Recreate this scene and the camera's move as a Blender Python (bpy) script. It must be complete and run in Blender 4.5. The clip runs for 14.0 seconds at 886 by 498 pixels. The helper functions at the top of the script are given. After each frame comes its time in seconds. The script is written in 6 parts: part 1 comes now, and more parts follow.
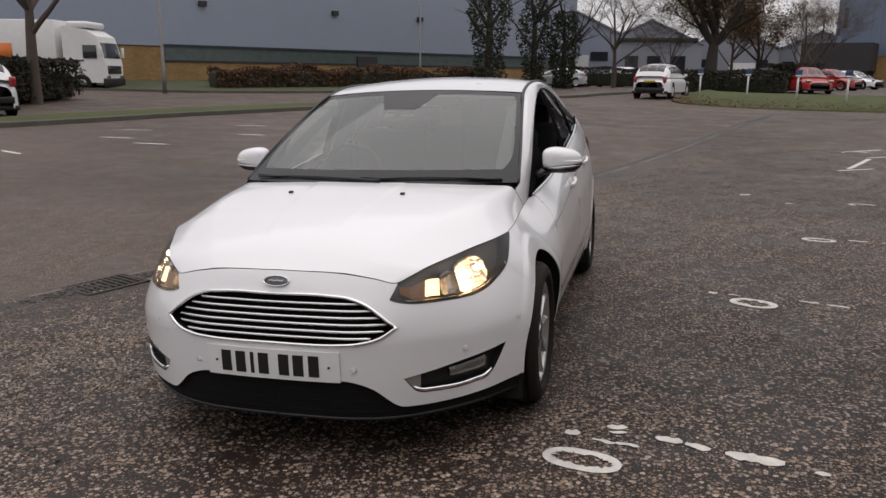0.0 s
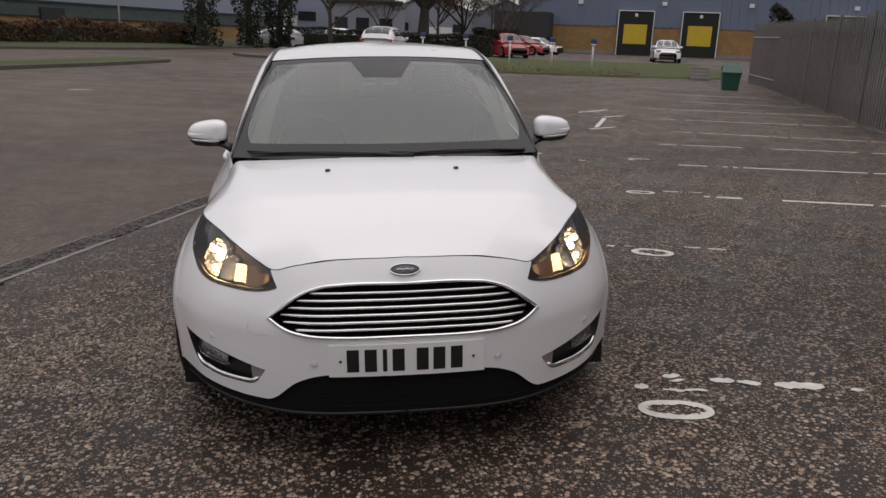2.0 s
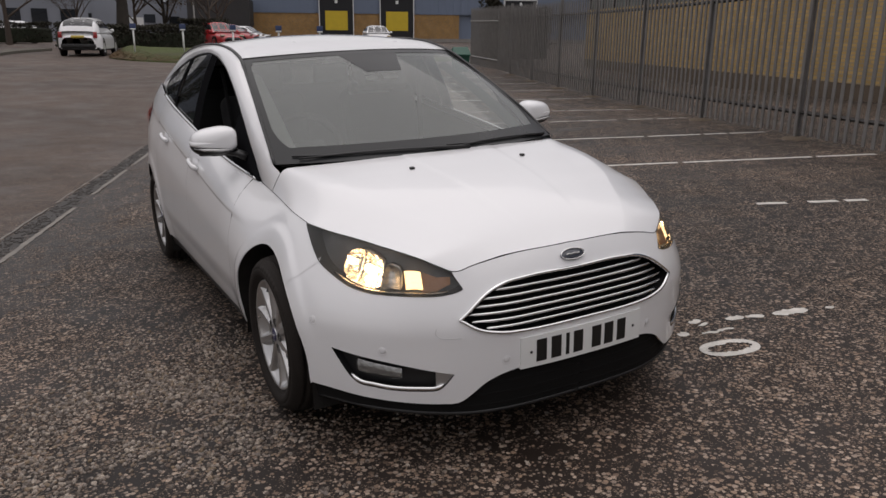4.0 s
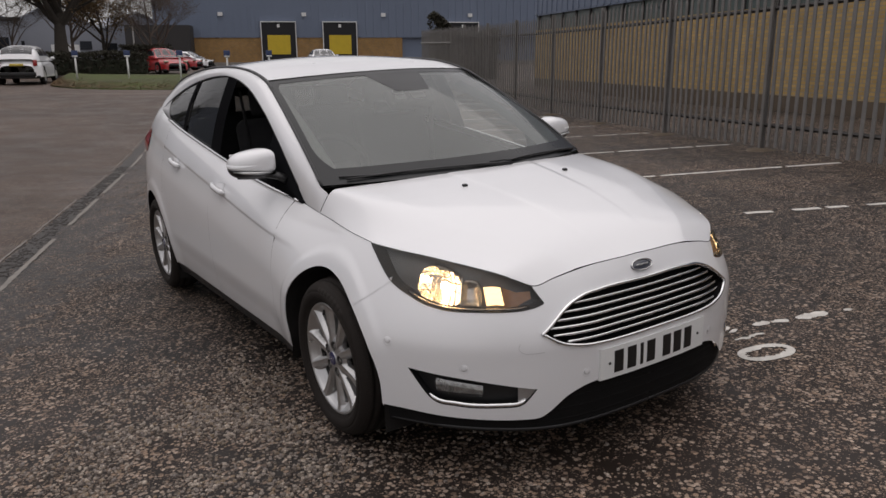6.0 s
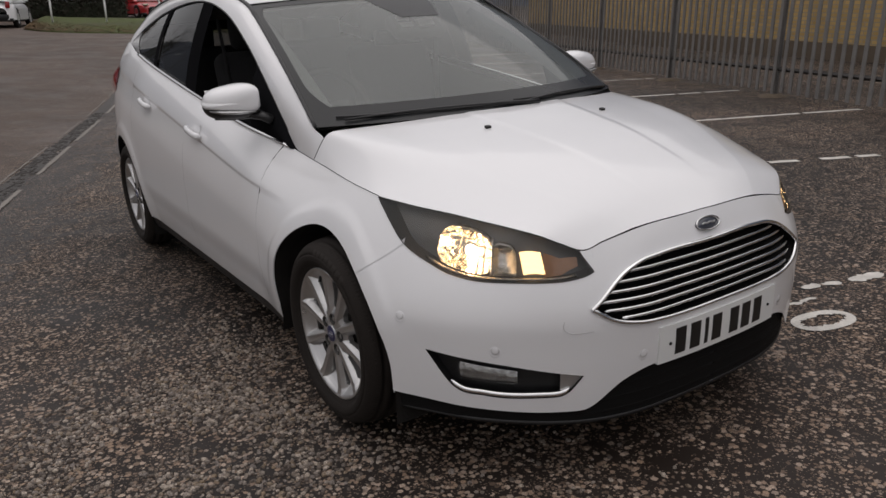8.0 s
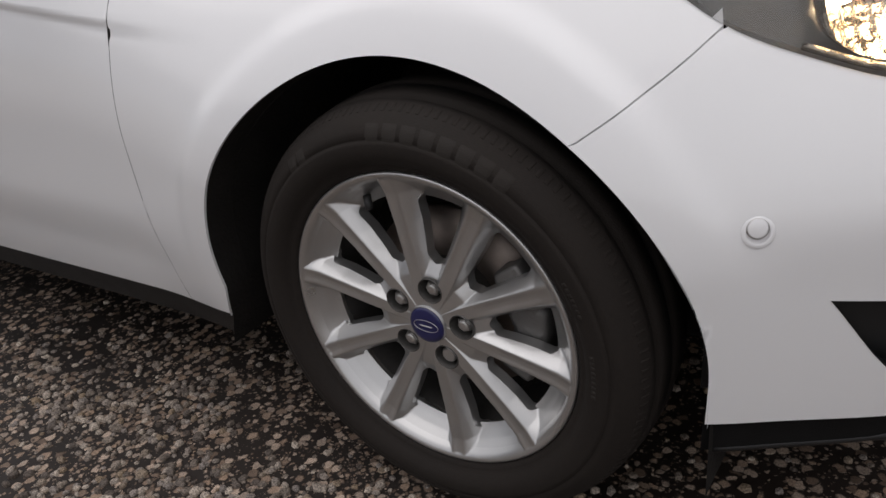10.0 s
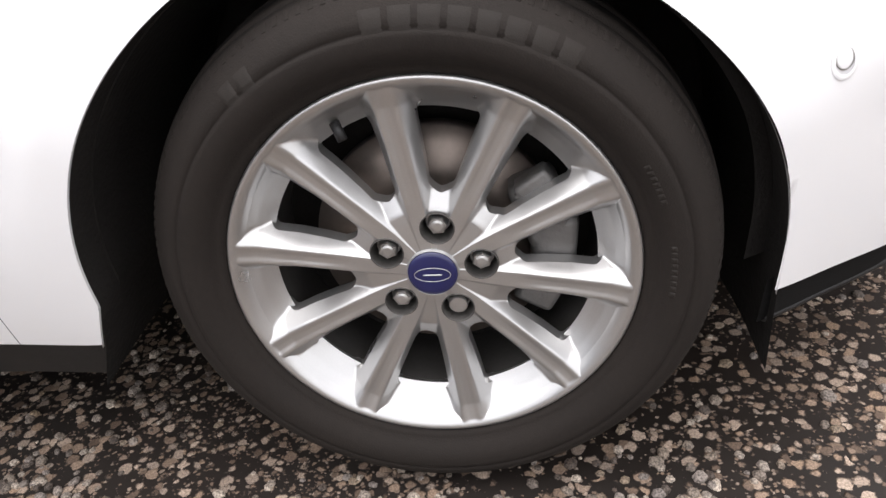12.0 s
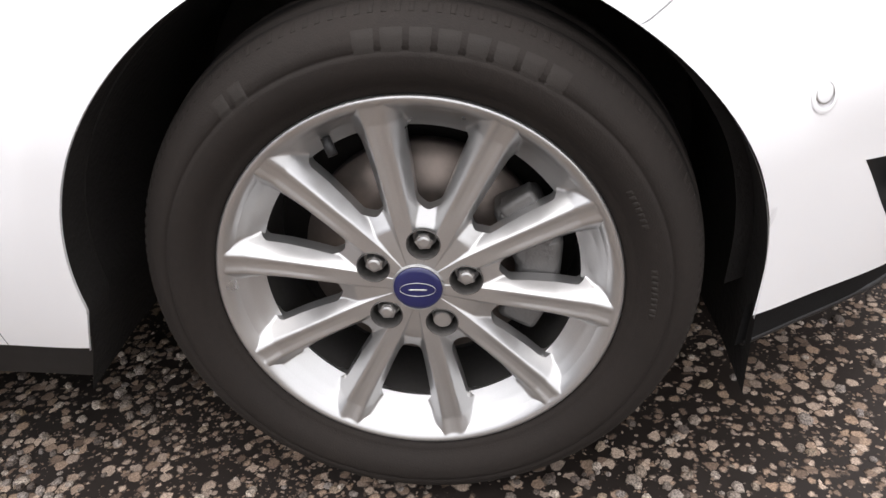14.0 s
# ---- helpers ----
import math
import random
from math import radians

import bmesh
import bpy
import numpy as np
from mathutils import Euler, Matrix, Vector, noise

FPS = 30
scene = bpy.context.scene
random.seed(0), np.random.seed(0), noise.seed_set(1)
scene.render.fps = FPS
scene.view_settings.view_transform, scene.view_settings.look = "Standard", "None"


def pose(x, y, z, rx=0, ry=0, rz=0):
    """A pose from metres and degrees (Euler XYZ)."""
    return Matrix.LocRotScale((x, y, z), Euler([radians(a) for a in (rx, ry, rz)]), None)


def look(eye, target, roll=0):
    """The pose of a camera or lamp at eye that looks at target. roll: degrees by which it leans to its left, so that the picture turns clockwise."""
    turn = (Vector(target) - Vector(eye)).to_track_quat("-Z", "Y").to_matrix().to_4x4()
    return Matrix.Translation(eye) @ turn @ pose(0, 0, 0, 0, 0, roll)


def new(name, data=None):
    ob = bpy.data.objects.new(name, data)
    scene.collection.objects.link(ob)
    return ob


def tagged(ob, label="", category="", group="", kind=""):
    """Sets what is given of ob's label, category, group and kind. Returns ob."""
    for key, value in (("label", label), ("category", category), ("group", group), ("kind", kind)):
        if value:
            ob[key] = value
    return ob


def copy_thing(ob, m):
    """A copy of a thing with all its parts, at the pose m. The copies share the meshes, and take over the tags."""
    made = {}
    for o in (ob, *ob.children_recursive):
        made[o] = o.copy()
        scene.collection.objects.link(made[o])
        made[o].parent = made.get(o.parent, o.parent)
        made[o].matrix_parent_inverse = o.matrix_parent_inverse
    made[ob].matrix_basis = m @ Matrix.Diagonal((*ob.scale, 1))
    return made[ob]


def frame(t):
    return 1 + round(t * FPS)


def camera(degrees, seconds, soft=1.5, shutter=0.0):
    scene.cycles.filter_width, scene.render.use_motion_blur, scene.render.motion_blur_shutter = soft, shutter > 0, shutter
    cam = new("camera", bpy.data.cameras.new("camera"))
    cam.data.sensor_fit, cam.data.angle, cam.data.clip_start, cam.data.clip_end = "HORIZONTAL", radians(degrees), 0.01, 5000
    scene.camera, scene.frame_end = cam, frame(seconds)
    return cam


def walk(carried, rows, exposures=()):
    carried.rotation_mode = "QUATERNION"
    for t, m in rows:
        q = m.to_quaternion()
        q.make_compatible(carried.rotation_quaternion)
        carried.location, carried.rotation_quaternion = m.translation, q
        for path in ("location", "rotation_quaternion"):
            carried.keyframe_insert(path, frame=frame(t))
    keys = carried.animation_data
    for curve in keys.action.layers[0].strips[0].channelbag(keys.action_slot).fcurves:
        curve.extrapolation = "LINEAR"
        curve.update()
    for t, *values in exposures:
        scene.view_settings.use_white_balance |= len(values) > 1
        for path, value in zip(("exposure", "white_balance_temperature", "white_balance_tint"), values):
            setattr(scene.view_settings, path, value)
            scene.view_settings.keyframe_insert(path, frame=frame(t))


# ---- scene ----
cam = camera(60.4, 14.0, shutter=0.0)
# the car park slopes under the car: the walk is laid out in the car's own axes and turned with them
SLOPE = pose(0, 0, 0, -1.5, -2.1, 0)
PATH = [
    (0, (1.302, -3.209, 1.311), (0.779, -1.316, 0.93), -1.0),
    (0.5, (0.99, -3.224, 1.321), (0.611, -1.31, 0.882), -1.7),
    (1, (0.56, -3.276, 1.347), (0.464, -1.321, 0.935), -0.3),
    (1.5, (0.233, -3.287, 1.342), (0.232, -1.331, 0.922), -2.1),
    (2, (-0.158, -3.219, 1.364), (0.068, -1.293, 0.878), -0.2),
    (2.5, (-0.557, -3.172, 1.375), (-0.137, -1.273, 0.912), -2.0),
    (3, (-0.962, -3.043, 1.392), (-0.342, -1.208, 0.895), -2.0),
    (5.5, (-1.959, -2.584, 1.412), (-0.887, -0.978, 0.89), -3.7),
    (6, (-1.959, -2.566, 1.413), (-0.916, -0.93, 0.929), -3.0),
    (6.5, (-1.962, -2.568, 1.406), (-0.919, -0.933, 0.917), -2.7),
    (7, (-1.942, -2.533, 1.396), (-0.91, -0.897, 0.885), -2.5),
    (7.5, (-1.871, -2.422, 1.369), (-0.858, -0.786, 0.825), -2.0),
    (8, (-1.791, -2.113, 1.315), (-0.746, -0.521, 0.704), -2.8),
    (8.5, (-1.689, -1.719, 1.225), (-0.613, -0.159, 0.584), -5.7),
    (9, (-1.584, -1.257, 1.063), (-0.475, 0.242, 0.34), -5.4),
    (11.5, (-1.525, -0.121, 0.757), (0.175, 0.156, -0.26), -9.8),
    (12, (-1.539, -0.107, 0.747), (0.172, 0.124, -0.263), -7.8),
    (12.5, (-1.543, -0.097, 0.752), (0.179, 0.114, -0.243), -6.8),
    (13, (-1.544, -0.111, 0.758), (0.179, 0.103, -0.234), -6.5),
    (13.5, (-1.546, -0.119, 0.759), (0.177, 0.086, -0.237), -6.0),
    (14, (-1.545, -0.118, 0.762), (0.175, 0.097, -0.235), -5.7),
]
EXPOSURES = [(0, 0.82, 6650, 15), (2.0, 0.62, 6650, 15), (6.5, 0.60, 6650, 15), (7.6, 0.56, 6650, 14), (8.5, 0.44, 6600, 14), (9.2, 0.40, 6550, 14), (10.3, 1.32, 6550, 13), (11.3, 2.30, 6550, 13), (14.0, 2.30, 6550, 13)]
walk(cam, [(t, SLOPE @ look(eye, target, roll)) for t, eye, target, roll in PATH], EXPOSURES)


# ---- light ----
SUN_TURN, SUN_UP = 20.0, 88.0
world = bpy.data.worlds.new("overcast_sky")
scene.world = world
world.use_nodes = True
wt = world.node_tree
sky = wt.nodes.new("ShaderNodeTexSky")
sky.sky_type = "NISHITA"
sky.sun_disc = False
sky.sun_elevation, sky.sun_rotation = radians(SUN_UP), radians(SUN_TURN)
sky.air_density, sky.dust_density, sky.ozone_density = 1.0, 1.0, 1.0
grey = wt.nodes.new("ShaderNodeHueSaturation")
grey.inputs["Saturation"].default_value = 0.10
wt.links.new(sky.outputs[0], grey.inputs["Color"])
# an overcast sky is about three times as bright overhead as at the horizon
where = wt.nodes.new("ShaderNodeTexCoord")
split = wt.nodes.new("ShaderNodeSeparateXYZ")
rise = wt.nodes.new("ShaderNodeMapRange")
rise.inputs["From Min"].default_value, rise.inputs["From Max"].default_value = 0.0, 1.0
rise.inputs["To Min"].default_value, rise.inputs["To Max"].default_value = 0.70, 1.20
dim = wt.nodes.new("ShaderNodeVectorMath")
dim.operation = "SCALE"
wt.links.new(where.outputs["Generated"], split.inputs[0])
wt.links.new(split.outputs["Z"], rise.inputs["Value"])
wt.links.new(grey.outputs[0], dim.inputs[0])
wt.links.new(rise.outputs[0], dim.inputs["Scale"])
wt.links.new(dim.outputs[0], wt.nodes["Background"].inputs["Color"])
wt.nodes["Background"].inputs["Strength"].default_value = 0.10
sun = new("sun", bpy.data.lights.new("sun", "SUN"))
sun.data.energy, sun.data.angle, sun.data.color = 0.65, radians(105), (1.0, 0.97, 0.93)
a, e = radians(SUN_TURN), radians(SUN_UP)
sun.matrix_world = look((0, 0, 0), (-math.sin(a) * math.cos(e), -math.cos(a) * math.cos(e), -math.sin(e)))


# ---- materials ----
def material(name, colour, rough=0.5, metal=0.0, var=0.15, size=6.0, bump=0.0, bump_size=60.0, coat=0.0, spec=0.5, fine=0.0, fine_size=200.0, tint=None):
    """A procedural surface: colour varied by a coarse and a fine noise, uneven gloss and a small relief."""
    m = bpy.data.materials.new(name)
    m.use_nodes = True
    t = m.node_tree
    n, l = t.nodes, t.links
    b = n["Principled BSDF"]
    tc = n.new("ShaderNodeTexCoord")
    info = n.new("ShaderNodeObjectInfo")
    shift = n.new("ShaderNodeVectorMath")
    shift.operation = "MULTIPLY_ADD"
    l.new(info.outputs["Random"], shift.inputs[0])
    shift.inputs[1].default_value = (17, 23, 31)
    l.new(tc.outputs["Object"], shift.inputs[2])
    big = n.new("ShaderNodeTexNoise")
    big.inputs["Scale"].default_value, big.inputs["Detail"].default_value = size, 5
    small = n.new("ShaderNodeTexNoise")
    small.inputs["Scale"].default_value, small.inputs["Detail"].default_value = fine_size, 3
    l.new(shift.outputs[0], big.inputs["Vector"])
    l.new(shift.outputs[0], small.inputs["Vector"])
    mix = n.new("ShaderNodeMix")
    mix.data_type = "RGBA"
    dark = [c * (1 - var) for c in (tint or colour)]
    light = [min(c * (1 + var), 1) for c in colour]
    mix.inputs["A"].default_value, mix.inputs["B"].default_value = (*dark, 1), (*light, 1)
    l.new(big.outputs["Fac"], mix.inputs["Factor"])
    fmix = n.new("ShaderNodeMix")
    fmix.data_type, fmix.blend_type = "RGBA", "MULTIPLY"
    fmix.inputs["Factor"].default_value = fine
    l.new(mix.outputs["Result"], fmix.inputs["A"])
    l.new(small.outputs["Fac"], fmix.inputs["B"])
    l.new(fmix.outputs["Result"], b.inputs["Base Color"])
    rr = n.new("ShaderNodeMapRange")
    rr.inputs["To Min"].default_value, rr.inputs["To Max"].default_value = max(rough - .08, .02), min(rough + .1, 1)
    l.new(big.outputs["Fac"], rr.inputs["Value"])
    l.new(rr.outputs[0], b.inputs["Roughness"])
    b.inputs["Metallic"].default_value = metal
    b.inputs["Specular IOR Level"].default_value = spec
    b.inputs["Coat Weight"].default_value = coat
    b.inputs["Coat Roughness"].default_value = 0.08
    if bump:
        bt = n.new("ShaderNodeTexNoise")
        bt.inputs["Scale"].default_value, bt.inputs["Detail"].default_value = bump_size, 4
        l.new(shift.outputs[0], bt.inputs["Vector"])
        bp = n.new("ShaderNodeBump")
        bp.inputs["Strength"].default_value, bp.inputs["Distance"].default_value = 1.0, bump
        l.new(bt.outputs["Fac"], bp.inputs["Height"])
        l.new(bp.outputs[0], b.inputs["Normal"])
    return m


def glass(name, tint, film=0.06, ior=1.5, film_colour=(.55, .55, .53), gloss_rough=.03):
    """Tinted pane: lets light through, mirrors by Fresnel, and carries a thin diffuse film that greys it."""
    m = bpy.data.materials.new(name)
    m.use_nodes = True
    t = m.node_tree
    n, l = t.nodes, t.links
    n.remove(n["Principled BSDF"])
    clear, gloss, film_bsdf = n.new("ShaderNodeBsdfTransparent"), n.new("ShaderNodeBsdfGlossy"), n.new("ShaderNodeBsdfDiffuse")
    clear.inputs["Color"].default_value = (*tint, 1)
    gloss.inputs["Roughness"].default_value = gloss_rough
    film_bsdf.inputs["Color"].default_value = (*film_colour, 1)
    fr = n.new("ShaderNodeFresnel")
    fr.inputs["IOR"].default_value = ior
    noise_t = n.new("ShaderNodeTexNoise")
    noise_t.inputs["Scale"].default_value = 4
    mr = n.new("ShaderNodeMapRange")
    mr.inputs["To Min"].default_value, mr.inputs["To Max"].default_value = film * .85, film * 1.15
    l.new(noise_t.outputs["Fac"], mr.inputs["Value"])
    m1, m2 = n.new("ShaderNodeMixShader"), n.new("ShaderNodeMixShader")
    l.new(mr.outputs[0], m1.inputs[0])
    l.new(clear.outputs[0], m1.inputs[1])
    l.new(film_bsdf.outputs[0], m1.inputs[2])
    l.new(fr.outputs[0], m2.inputs[0])
    l.new(m1.outputs[0], m2.inputs[1])
    l.new(gloss.outputs[0], m2.inputs[2])
    l.new(m2.outputs[0], n["Material Output"].inputs["Surface"])
    return m


def glowing(name, colour, strength):
    m = bpy.data.materials.new(name)
    m.use_nodes = True
    b = m.node_tree.nodes["Principled BSDF"]
    b.inputs["Base Color"].default_value = (*colour, 1)
    b.inputs["Emission Color"].default_value = (*colour, 1)
    b.inputs["Emission Strength"].default_value = strength
    return m


PAINT = material("white_paint", (.79, .79, .80), .30, var=.006, size=2, coat=1.0, fine=.012, fine_size=350)
BLACK_TRIM = material("black_plastic", (.009, .009, .0095), .45, var=.25, size=20, bump=.0004, bump_size=900)
GLOSS_BLACK = material("gloss_black", (.01, .01, .011), .12, var=.2, coat=.6)
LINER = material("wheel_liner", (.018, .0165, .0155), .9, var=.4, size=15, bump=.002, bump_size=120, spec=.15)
RUBBER = material("tyre_rubber", (.0195, .0154, .0130), .80, var=.30, size=9, bump=.0006, bump_size=500, fine=.35, fine_size=140, spec=.25)
MARK = material("moulded_rubber", (.0180, .0146, .0122), .74, var=.25, size=30, bump=.0004, bump_size=600, spec=.3)
ALLOY = material("silver_alloy", (.56, .555, .55), .30, metal=.85, var=.06, size=18, fine=.12, fine_size=700, coat=.3)
DISC = material("worn_brake_disc", (.30, .25, .22), .46, metal=.8, var=.35, size=25, fine=.3, fine_size=90)
STEEL = material("dull_steel", (.52, .51, .50), .34, metal=.85, var=.2, size=60, bump=.0006, bump_size=300)
CHROME = material("chrome", (.78, .78, .78), .09, metal=1.0, var=.05, size=15)
# inner wheel and hub faces, with the shade put into the colour
INNER = material("shaded_inner_metal", (.10, .095, .09), .55, metal=.5, var=.3, size=30, fine=.3)
MATT_BLACK = material("matt_black_plastic", (.0075, .0072, .0072), .8, var=.3, size=20, bump=.0005, bump_size=600, spec=.15)
CALIPER = material("grey_caliper", (.17, .165, .16), .5, metal=.6, var=.3, size=40, bump=.001, bump_size=200)
PILLAR = material("black_pillar_trim", (.009, .009, .010), .7, var=.2, spec=.0)
FOG_DISH = material("clear_fog_reflector", (.42, .42, .41), .22, metal=.9, var=.5, size=70, bump=.006, bump_size=75)
SATIN = material("satin_silver", (.50, .50, .50), .32, metal=.8, var=.1, size=20)
BLUE_CAP = material("blue_cap", (.012, .014, .078), .32, var=.15, size=40, coat=.4)
DARK_BADGE = material("dark_badge", (.05, .055, .07), .2, var=.2, coat=.7)
# the strong grey film puts reflected sky into the windscreen's colour
SHIELD = glass("windscreen_glass", (.66, .70, .68), film=.24, ior=1.58, film_colour=(.40, .43, .41), gloss_rough=.05)
PANE = glass("side_glass", (.50, .54, .53), film=.03)
REAR_PANE = glass("privacy_glass", (.20, .21, .21), film=.012, ior=1.25)
LENS = glass("lamp_lens", (.92, .92, .92), film=.02)
FRIT = material("black_glass_border", (.016, .017, .018), .30, var=.2, spec=.3)
CABIN = material("dark_cabin", (.022, .021, .020), .8, var=.3, size=15, bump=.001, bump_size=300)
SEAT = material("charcoal_cloth", (.028, .028, .03), .95, var=.35, size=30, bump=.001, bump_size=700)
PALE_TRIM = material("pale_pillar_trim", (.42, .42, .40), .7, var=.1)
INNER_TRIM = material("grey_inner_trim", (.17, .175, .168), .8, var=.15, size=8)
PLATE = material("white_number_plate", (.78, .79, .78), .35, var=.04, size=10, coat=.3)
PLATE_BAR = material("plate_black", (.012, .012, .012), .4, var=.2)
AMBER = material("amber_reflector", (.42, .22, .11), .2, var=.2, size=60, coat=.6)
REFLECTOR = material("lamp_reflector", (.46, .40, .32), .10, metal=1.0, var=.5, size=70, bump=.004, bump_size=110)
CHROME_DISH = material("lamp_chrome", (.55, .52, .47), .22, metal=1.0, var=.3, size=80, bump=.004, bump_size=90)
HOUSING = material("lamp_housing", (.075, .070, .064), .35, var=.3, size=30, coat=.4)
BEAM = glowing("lit_headlamp_bulb", (1.0, .74, .44), 22.0)
SIDE_BEAM = glowing("lit_side_lamp", (1.0, .68, .32), 1.5)
TAIL_RED = material("red_lamp_lens", (.30, .012, .012), .15, var=.3, size=40, coat=.8)


# ---- mesh helpers ----
def make(name, verts, faces, mat, parent=None, label="", smooth=True):
    me = bpy.data.meshes.new(name)
    me.from_pydata([tuple(float(c) for c in v) for v in verts], [], [tuple(f) for f in faces])
    me.materials.append(mat)
    if smooth:
        me.shade_smooth()
    ob = new(name, me)
    ob.parent = parent
    return tagged(ob, label)


def part(name, bm, mat, parent=None, label="", smooth=True):
    me = bpy.data.meshes.new(name)
    bm.to_mesh(me)
    bm.free()
    me.materials.append(mat)
    if smooth:
        me.shade_smooth()
    ob = new(name, me)
    ob.parent = parent
    return tagged(ob, label)


def grid(fn, nu, nv, close_u=False):
    """Vertices and faces of a surface fn(u, v), u and v from 0 to 1."""
    verts = [fn(i / nu, j / nv) for i in range(nu + (0 if close_u else 1)) for j in range(nv + 1)]
    k, n = nv + 1, nu if close_u else nu + 1
    faces = [(i * k + j, (i + 1) % n * k + j, (i + 1) % n * k + j + 1, i * k + j + 1) for i in range(nu) for j in range(nv)]
    return verts, faces


def flip_x(vf):
    v, f = vf
    return [(-p[0], p[1], p[2]) for p in v], [tuple(reversed(q)) for q in f]


def join(*items):
    verts, faces = [], []
    for v, f in items:
        k = len(verts)
        verts += [tuple(p) for p in v]
        faces += [tuple(i + k for i in q) for q in f]
    return verts, faces


def tube(points, radius, sides=8, caps=True, flat=1.0):
    """A round bar along points; radius is a number or one for each point."""
    P = [Vector(p) for p in points]
    R = radius if isinstance(radius, (list, tuple)) else [radius] * len(P)
    verts, faces = [], []
    up = Vector((0, 0, 1))
    for i, p in enumerate(P):
        d = (P[min(i + 1, len(P) - 1)] - P[max(i - 1, 0)]).normalized()
        side = d.cross(up)
        if side.length < .05:
            side = d.cross(Vector((0, 1, 0)))
        side.normalize()
        nor = side.cross(d)
        for k in range(sides):
            a = 2 * math.pi * k / sides
            verts.append(p + side * (math.cos(a) * R[i]) + nor * (math.sin(a) * R[i] * flat))
    for i in range(len(P) - 1):
        for k in range(sides):
            faces.append((i * sides + k, i * sides + (k + 1) % sides, (i + 1) * sides + (k + 1) % sides, (i + 1) * sides + k))
    if caps:
        faces += [tuple(range(sides))[::-1], tuple(range((len(P) - 1) * sides, len(P) * sides))]
    return verts, faces


def lathe(profile, sides, axis="x", a0=0.0, a1=2 * math.pi):
    """Turns (along, radius) pairs round an axis."""
    full = abs(a1 - a0 - 2 * math.pi) < 1e-6
    n = sides if full else sides + 1
    verts, faces = [], []
    for k in range(n):
        a = a0 + (a1 - a0) * k / sides
        for d, r in profile:
            c, s = r * math.cos(a), r * math.sin(a)
            verts.append((d, c, s) if axis == "x" else (c, s, d) if axis == "z" else (c, d, s))
    m = len(profile)
    for k in range(sides):
        for j in range(m - 1):
            faces.append((k * m + j, k * m + j + 1, (k + 1) % n * m + j + 1, (k + 1) % n * m + j))
    return verts, faces


def box(size, at=(0, 0, 0), bevel=0.0, turn=None, seg=2):
    """A bevelled box as vertices and faces."""
    bm = bmesh.new()
    bmesh.ops.create_cube(bm, size=1, matrix=Matrix.Diagonal((*size, 1)))
    if bevel:
        bmesh.ops.bevel(bm, geom=bm.edges[:], offset=bevel, segments=seg, affect="EDGES", profile=.5)
    m = Matrix.Translation(at) @ (turn or Matrix.Identity(4))
    bm.transform(m)
    bm.verts.ensure_lookup_table()
    v = [tuple(p.co) for p in bm.verts]
    f = [tuple(q.index for q in face.verts) for face in bm.faces]
    bm.free()
    return v, f


def moved(vf, m):
    return [tuple(m @ Vector(p)) for p in vf[0]], vf[1]


def thing(name, m=None, label="", category="", group="", kind=""):
    ob = new(name)
    ob.empty_display_size = .1
    if m is not None:
        ob.matrix_world = m
    return tagged(ob, label, category, group, kind)

# ---- the car's skin: plan line, height limits and tuck, all as smooth curves ----
def smooth_curve(points):
    """A smooth curve through points, run through by chord length from 0 to 1."""
    P = np.array(points, float)
    if P.ndim == 1:
        P = P[:, None]
    d = np.r_[0, np.cumsum(np.maximum(np.linalg.norm(np.diff(P, axis=0), axis=1), 1e-6))]
    return hermite(d / d[-1], P)


def hermite(t, P):
    t, P = np.array(t, float), np.array(P, float)
    one = P.ndim == 1
    if one:
        P = P[:, None]
    h = np.diff(t)[:, None]
    slope = np.diff(P, axis=0) / h
    m = np.empty_like(P)
    m[0], m[-1] = slope[0], slope[-1]
    if len(t) > 2:
        m[1:-1] = (slope[:-1] * h[1:] + slope[1:] * h[:-1]) / (h[1:] + h[:-1])
        if one:
            flat = slope[:-1] * slope[1:] <= 0
            m[1:-1][flat] = 0

    def at(u):
        u = min(max(u, t[0]), t[-1])
        i = min(int(np.searchsorted(t, u, side="right")) - 1, len(t) - 2)
        k = t[i + 1] - t[i]
        a = (u - t[i]) / k
        r = ((2 * a**3 - 3 * a**2 + 1) * P[i] + (a**3 - 2 * a**2 + a) * k * m[i]
             + (3 * a**2 - 2 * a**3) * P[i + 1] + (a**3 - a**2) * k * m[i + 1])
        return float(r[0]) if one else r
    return at


def ease(a, b, x):
    x = min(max((x - a) / (b - a), 0.0), 1.0)
    return x * x * (3 - 2 * x)


PLAN = smooth_curve([(-.15, -.846), (0, -.849), (.15, -.846), (.30, -.833), (.45, -.789), (.60, -.699), (.717, -.585), (.795, -.465),
                     (.850, -.355), (.878, -.235), (.888, -.08), (.889, .15), (.889, .6), (.889, 1.2), (.890, 1.8), (.887, 2.3),
                     (.868, 2.7), (.828, 3.02), (.745, 3.27), (.60, 3.39), (.3, 3.44), (0, 3.45), (-.15, 3.449)])
FINE = np.array([PLAN(i / 4000) for i in range(4001)])
FIRST = int(np.argmax(FINE[:, 0] >= 0))
LAST = 4000 - int(np.argmax(FINE[::-1, 0] >= 0))
FINE = FINE[FIRST:LAST + 1]
CUM = np.r_[0, np.cumsum(np.linalg.norm(np.diff(FINE, axis=0), axis=1))]
SIDE = hermite(CUM, FINE)
LONG = float(CUM[-1])


def plan(s):
    """Place and outward normal on the plan line, s metres from the middle of the nose."""
    p = SIDE(s)
    q = SIDE(min(s + .004, LONG)) - SIDE(max(s - .004, 0))
    q = q / np.linalg.norm(q)
    return p, np.array([q[1], -q[0]])


